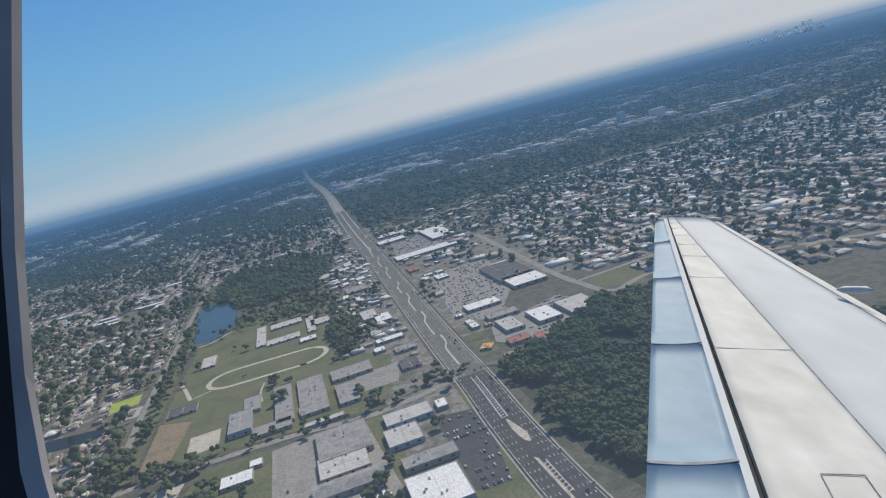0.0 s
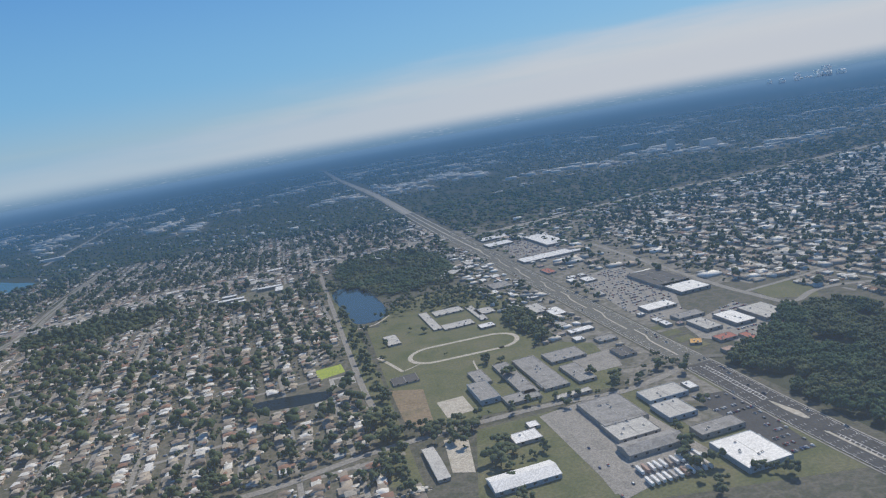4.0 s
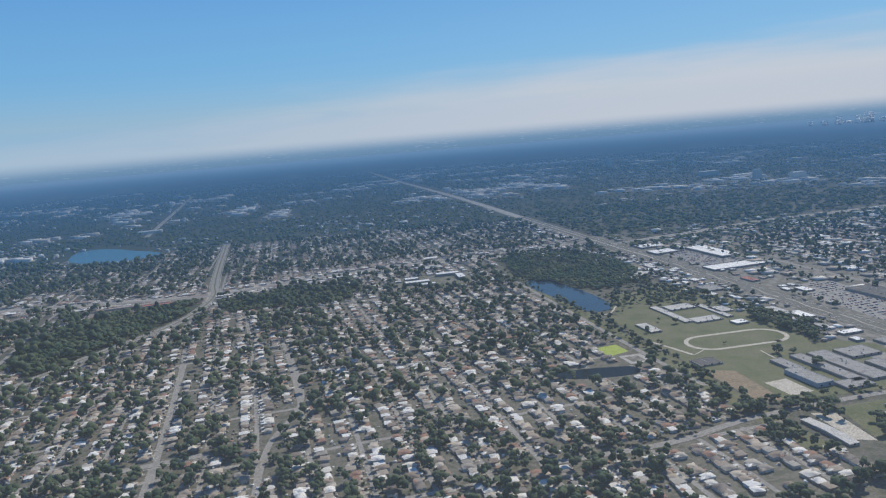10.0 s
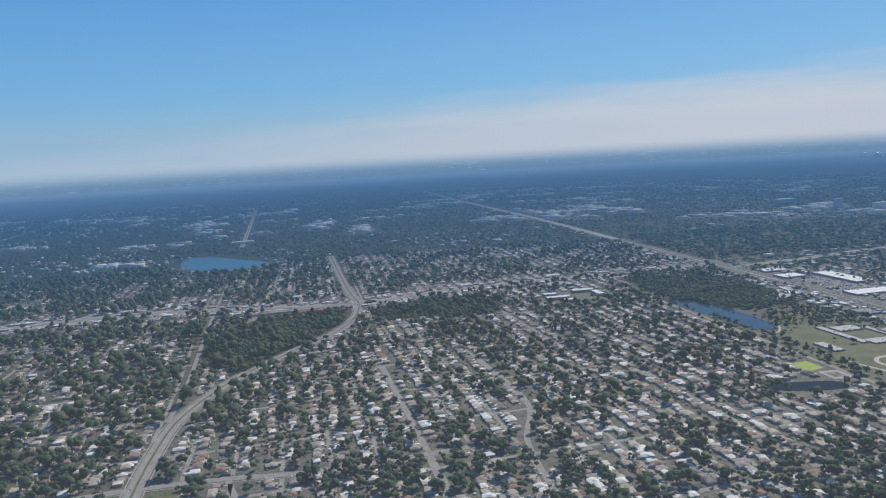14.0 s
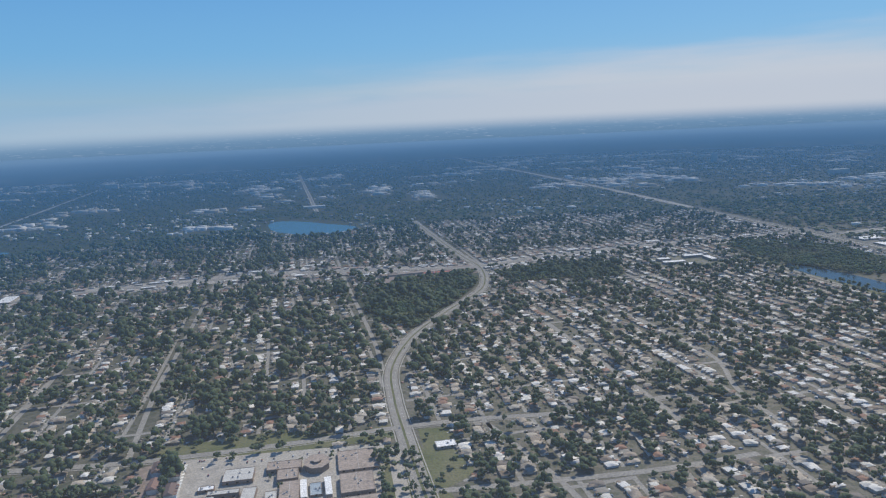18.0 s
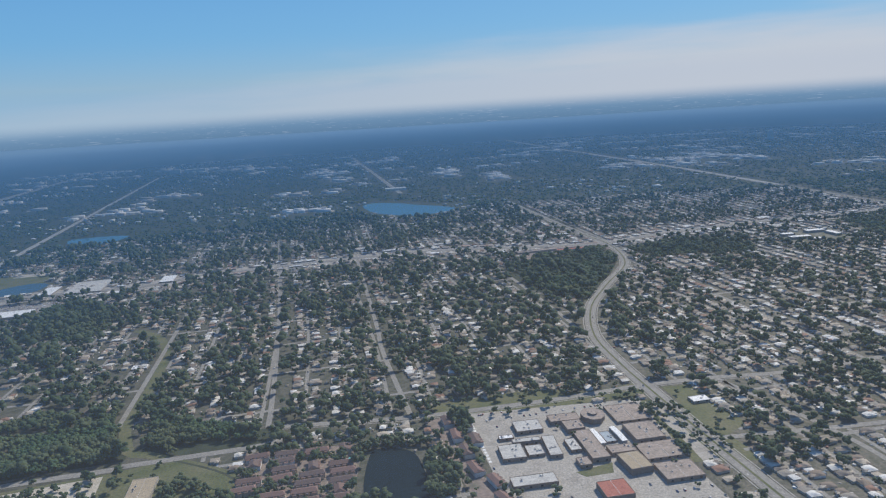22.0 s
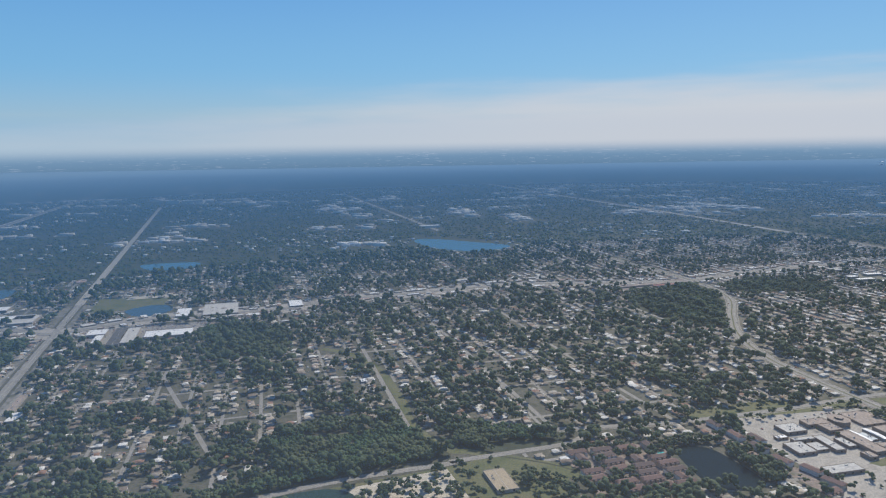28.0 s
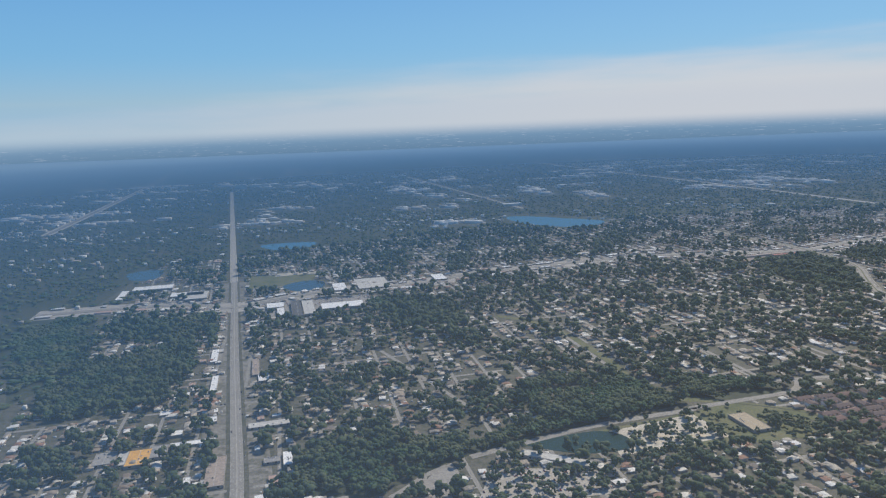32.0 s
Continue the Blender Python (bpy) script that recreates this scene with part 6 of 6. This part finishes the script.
v, f = placed(cv1, cq1, parked, GRID + math.pi / 2 + rng.choice([0, math.pi], len(parked)), np.ones(len(parked)), 0.07)
tagged(new("parked_cars", big_mesh("parked_cars", v, f, [M_CAR_I])), "many parked cars in rows on parking lots", "cars", kind="stuff")

# trees in the parking lots and round the campus
lot = []
for zone, n in ((TREE_LOT, 120), (CAMPUS, 36), (CONDO_LAND, 330), (CONDO_EAST, 120), ([(-741, 246), (-728, 241), (-724, 192), (-738, 184), (-737, 205), (-739, 224)], 150), ([(-866, 230), (-850, 217), (-840, 196), (-862, 194), (-874, 220)], 90), ([(-773, 243), (-741, 245), (-741, 253), (-776, 252)], 70), (GREENWAY, 1100), ([(-133, 522), (-119, 562), (-67, 578), (-29, 495), (-35, 465), (-98, 516)], 420), (SANDY_LOT, 120), (TRACK_FIELD, 8), (GREEN_FIELD, 10), (GREEN_BAND, 120), (ROADSIDE, 50), (F_FIELD, 70)):
    x, y = sample(zone, n)
    k = np.ones(len(x), dtype=bool)
    for a, b, r0 in taken:
        k &= np.hypot(x - a, y - b) > min(r0, 8)
    for w in WATERS:
        k &= ~inside(x, y, w)
    for line, width in ARTERIES:
        k &= near_line(x, y, line) > width / 2 + 2.0
    lot.append(np.stack([x[k], y[k]], axis=1))
line = np.array(smooth_line(SCHOOL_STREET, 6.0))
lot.append(np.stack([line[:, 0] + rng.normal(0, 2, len(line)), line[:, 1] + 6 + rng.normal(0, 2, len(line))], axis=1))
for row in ([(-613, 274), (-610, 249), (-607, 210)], [(-594, 269), (-589, 246), (-584, 212)], [(-598, 266), (-594, 229), (-593, 208)], [(-902, 243), (-899, 222), (-896, 202)], [(-724, 276), (-710, 216)]):
    line = np.array(smooth_line(row, 5.5))
    lot.append(line + rng.normal(0, 0.7, line.shape))
x, y = sample([(-130, 190), (35, 190), (10, 700), (-60, 760), (-200, 740)], 2200)
k = ~blocked(x, y, 2.0)
for a, b, r0 in taken:
    k &= np.hypot(x - a, y - b) > r0 * 0.9
k &= np.array([noise.noise((a * 0.03, b * 0.03, 14.0)) for a, b in zip(x, y)]) > 0.02
lot.append(np.stack([x[k], y[k]], axis=1))
x, y = sample([(40, 470), (100, 430), (330, 360), (700, 380), (1000, 700), (900, 940), (560, 890), (230, 850), (-10, 800)], 4600)
k = ~blocked(x, y, 3.0)
lot.append(np.stack([x[k], y[k]], axis=1))
lot = np.concatenate(lot)
lot_size = 1.3 + 2.6 * rng.uniform(0, 1, len(lot)) ** 1.3
fore = lot[:, 1] < 430
scatter("lot_trees", MIDDLE, lot[fore], lot_size[fore], M_LEAF, "dark-green trees among lots and low buildings")
scatter("lot_trees", TWIN, lot[~fore], lot_size[~fore], M_LEAF, "distant dark-green trees among lots and low buildings")


# broad trees round the school and warehouses
for (x, y), s in zip([(-120, 290), (-116, 294), (-110, 286), (-106, 280), (-102, 283), (-98, 289), (-94, 261), (-90, 263), (-93, 252), (-89, 252), (-96, 244), (-93, 239), (-123, 288), (-107, 297), (-24, 305), (-33, 318), (-73, 339), (-71, 365), (-79, 370), (-22, 241), (-24, 226), (-28, 219), (-99, 248), (-94, 231)], (4.2, 3.4, 4.6, 3.8, 5.0, 3.0) * 4):
    t = thing("tree", "broad dark-green leafy tree beside a street", "tree", "street trees", (x, y, 0), rng.uniform(0, 360))
    t.scale = (s, s, s * 0.85)
    for nm, me in zip(("trunk", "crown"), tree_kit[int(rng.integers(0, 5))]):
        part(nm, me, t)


# ---- the aircraft's wing and window, where they are as the flight begins ----
# blue in the slat colour stands in for the sky reflected there
M_SLAT = material("sky_tinted_slat", [(0.165, 0.250, 0.325), (0.18, 0.268, 0.343), (0.155, 0.238, 0.312)], 1.1, 0.6, 0.0, fine=8, grit=0.06)
M_SKIN = material("white_wing_paint", [(0.43, 0.455, 0.465), (0.46, 0.485, 0.495), (0.41, 0.435, 0.445)], 0.5, 0.75, fine=7, grit=0.05)
M_NOSE = material("soiled_wing_paint", [(0.46, 0.46, 0.43), (0.52, 0.52, 0.49), (0.42, 0.42, 0.39)], 0.9, 0.75, fine=6, grit=0.10)
M_SEAM = material("grey_seam_sealant", [(0.22, 0.23, 0.24), (0.27, 0.28, 0.28)], 3.0)
M_FRAME = material("grey_window_plastic", [(0.23, 0.225, 0.24), (0.27, 0.265, 0.28)], 4.0, 0.7)
# near-black colour holds the shade on the cabin side of the rim
M_LINING = material("painted_shade_lining", [(0.012, 0.012, 0.016), (0.02, 0.02, 0.025)], 4.0, 0.9)
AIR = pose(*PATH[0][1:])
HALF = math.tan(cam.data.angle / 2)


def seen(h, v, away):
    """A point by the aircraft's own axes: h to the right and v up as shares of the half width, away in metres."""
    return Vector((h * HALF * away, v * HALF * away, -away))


def edge(a, b, n=25):
    return [a.lerp(b, k / (n - 1)) for k in range(n)]


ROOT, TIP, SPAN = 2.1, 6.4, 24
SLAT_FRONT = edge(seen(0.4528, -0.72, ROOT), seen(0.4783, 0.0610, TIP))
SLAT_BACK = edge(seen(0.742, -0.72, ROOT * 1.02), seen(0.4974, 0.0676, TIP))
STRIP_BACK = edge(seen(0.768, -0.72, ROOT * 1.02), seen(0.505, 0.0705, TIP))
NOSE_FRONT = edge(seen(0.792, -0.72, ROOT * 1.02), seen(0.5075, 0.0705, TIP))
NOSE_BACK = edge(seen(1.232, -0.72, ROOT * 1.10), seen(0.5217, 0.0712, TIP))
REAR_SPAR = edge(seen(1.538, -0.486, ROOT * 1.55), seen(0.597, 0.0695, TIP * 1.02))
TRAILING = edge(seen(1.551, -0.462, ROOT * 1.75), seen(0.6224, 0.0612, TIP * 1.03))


def sheet(a, b, lo, hi, across=5, bulge=0.0, thick=0.03):
    """A curved panel between two edges over part of the span, with a thickness downwards."""
    n = hi - lo
    top = []
    for i in range(lo, hi + 1):
        for j in range(across + 1):
            t = j / across
            top.append(a[i].lerp(b[i], t) + Vector((0, bulge * 4 * t * (1 - t), 0)))
    under = [p + Vector((0, -thick, -0.004)) for p in top]
    w, m = across + 1, len(top)
    q = [(i * w + j, (i + 1) * w + j, (i + 1) * w + j + 1, i * w + j + 1) for i in range(n) for j in range(across)]
    q2 = [tuple(m + k for k in reversed(f)) for f in q]
    rim = [i * w for i in range(n + 1)] + [n * w + j for j in range(1, w)] + [i * w + across for i in range(n - 1, -1, -1)] + [j for j in range(across - 1, 0, -1)]
    q3 = [(rim[k], rim[(k + 1) % len(rim)], m + rim[(k + 1) % len(rim)], m + rim[k]) for k in range(len(rim))]
    return top + under, q + q2 + q3


def at_span(line, s):
    """The point of an edge at a share s of the span from the root."""
    k = min(int(s * SPAN), SPAN - 1)
    return line[k].lerp(line[k + 1], s * SPAN - k)


def seam(name, a, b, width, mat, parent, sag=0.0, lift=0.004, label=""):
    """A thin strip across the skin from a to b, sagging in the middle towards the root."""
    d = (b - a).normalized()
    out = (NOSE_FRONT[0] - NOSE_FRONT[-1]).normalized()
    side = (out - d * out.dot(d)).normalized()
    pts = [a.lerp(b, t) + side * sag * 4 * t * (1 - t) + Vector((0, lift, 0)) for t in np.linspace(0, 1, 13)]
    top = [p - side * width / 2 for p in pts] + [p + side * width / 2 for p in pts]
    low = [p - Vector((0, 0.003, 0)) for p in top]
    q = [(k, k + 1, 14 + k, 13 + k) for k in range(12)] + [(26 + k, 39 + k, 40 + k, 27 + k) for k in range(12)]
    q += [(k, 26 + k, 27 + k, k + 1) for k in range(12)] + [(13 + k, 14 + k, 40 + k, 39 + k) for k in range(12)]
    return part(name, mesh_of(name, top + low, q, [mat]), parent, label)


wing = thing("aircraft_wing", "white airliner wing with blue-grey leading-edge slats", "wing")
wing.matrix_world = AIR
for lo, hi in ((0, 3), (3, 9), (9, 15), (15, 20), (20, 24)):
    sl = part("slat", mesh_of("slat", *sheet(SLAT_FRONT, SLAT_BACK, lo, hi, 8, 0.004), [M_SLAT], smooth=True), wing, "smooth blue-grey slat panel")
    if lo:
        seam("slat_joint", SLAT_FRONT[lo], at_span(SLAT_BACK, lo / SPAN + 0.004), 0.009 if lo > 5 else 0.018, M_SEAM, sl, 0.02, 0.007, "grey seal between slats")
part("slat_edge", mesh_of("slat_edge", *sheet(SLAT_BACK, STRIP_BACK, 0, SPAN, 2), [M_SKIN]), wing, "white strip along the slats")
# dark sheet fills the open slot behind the slats, its shade given by colour
part("slat_gap", mesh_of("slat_gap", *sheet([p + Vector((0, -0.05, 0)) for p in STRIP_BACK], [p + Vector((0, -0.03, 0)) for p in NOSE_FRONT], 0, SPAN, 2), [M_SEAL]), wing, "dark strip painted as shade in the gap behind the slats")
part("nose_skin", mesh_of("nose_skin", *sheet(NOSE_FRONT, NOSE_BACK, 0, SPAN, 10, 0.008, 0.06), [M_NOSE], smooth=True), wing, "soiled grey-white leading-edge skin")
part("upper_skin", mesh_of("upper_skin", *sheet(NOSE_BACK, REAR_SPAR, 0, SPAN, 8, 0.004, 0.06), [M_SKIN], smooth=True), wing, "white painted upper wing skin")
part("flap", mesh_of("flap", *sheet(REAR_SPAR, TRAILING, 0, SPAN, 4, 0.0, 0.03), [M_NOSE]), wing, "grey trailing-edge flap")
for s in (0.36, 0.62, 0.73, 0.80, 0.86, 0.91, 0.95):
    seam("panel_seam", at_span(NOSE_FRONT, s), at_span(NOSE_BACK, s + 0.01), 0.004, M_NOSE, wing, 0.01, 0.009)
for k in range(0, SPAN, 2):
    seam("spar_seam", NOSE_BACK[k], NOSE_BACK[k + 2], 0.004, M_SEAM, wing, 0.0, 0.004)
    seam("spar_seam", REAR_SPAR[k], REAR_SPAR[k + 2], 0.005, M_SEAM, wing, 0.0, 0.004)
hatch = [at_span(NOSE_FRONT, s).lerp(at_span(NOSE_BACK, s + d), t) for s, d, t in ((0.108, 0.0, 0.39), (0.108, 0.0, 0.69), (0.071, 0.0, 0.686), (0.071, 0.0, 0.38))]
for k in range(4):
    seam("hatch_seam", hatch[k], hatch[(k + 1) % 4], 0.004, M_SEAM, wing, 0.0, 0.014, "dark seam of an access panel")
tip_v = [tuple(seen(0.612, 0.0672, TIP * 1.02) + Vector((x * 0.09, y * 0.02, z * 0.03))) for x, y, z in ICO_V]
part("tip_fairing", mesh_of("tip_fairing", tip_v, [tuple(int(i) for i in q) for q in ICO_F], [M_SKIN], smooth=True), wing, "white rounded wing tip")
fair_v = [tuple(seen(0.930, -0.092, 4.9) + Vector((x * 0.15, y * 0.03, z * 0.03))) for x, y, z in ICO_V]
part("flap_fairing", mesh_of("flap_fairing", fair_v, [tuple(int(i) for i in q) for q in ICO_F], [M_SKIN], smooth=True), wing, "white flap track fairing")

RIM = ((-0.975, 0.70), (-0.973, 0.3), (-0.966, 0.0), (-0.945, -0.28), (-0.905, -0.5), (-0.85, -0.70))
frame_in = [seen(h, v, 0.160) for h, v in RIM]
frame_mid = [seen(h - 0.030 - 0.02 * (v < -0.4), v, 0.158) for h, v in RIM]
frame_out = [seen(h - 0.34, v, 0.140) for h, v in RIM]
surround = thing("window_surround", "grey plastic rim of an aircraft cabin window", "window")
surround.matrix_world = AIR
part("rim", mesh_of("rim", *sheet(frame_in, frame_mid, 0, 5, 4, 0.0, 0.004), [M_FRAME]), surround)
part("lining", mesh_of("lining", *sheet(frame_mid, frame_out, 0, 5, 4, 0.0, 0.004), [M_LINING]), surround, "cabin lining with dark shade painted in")
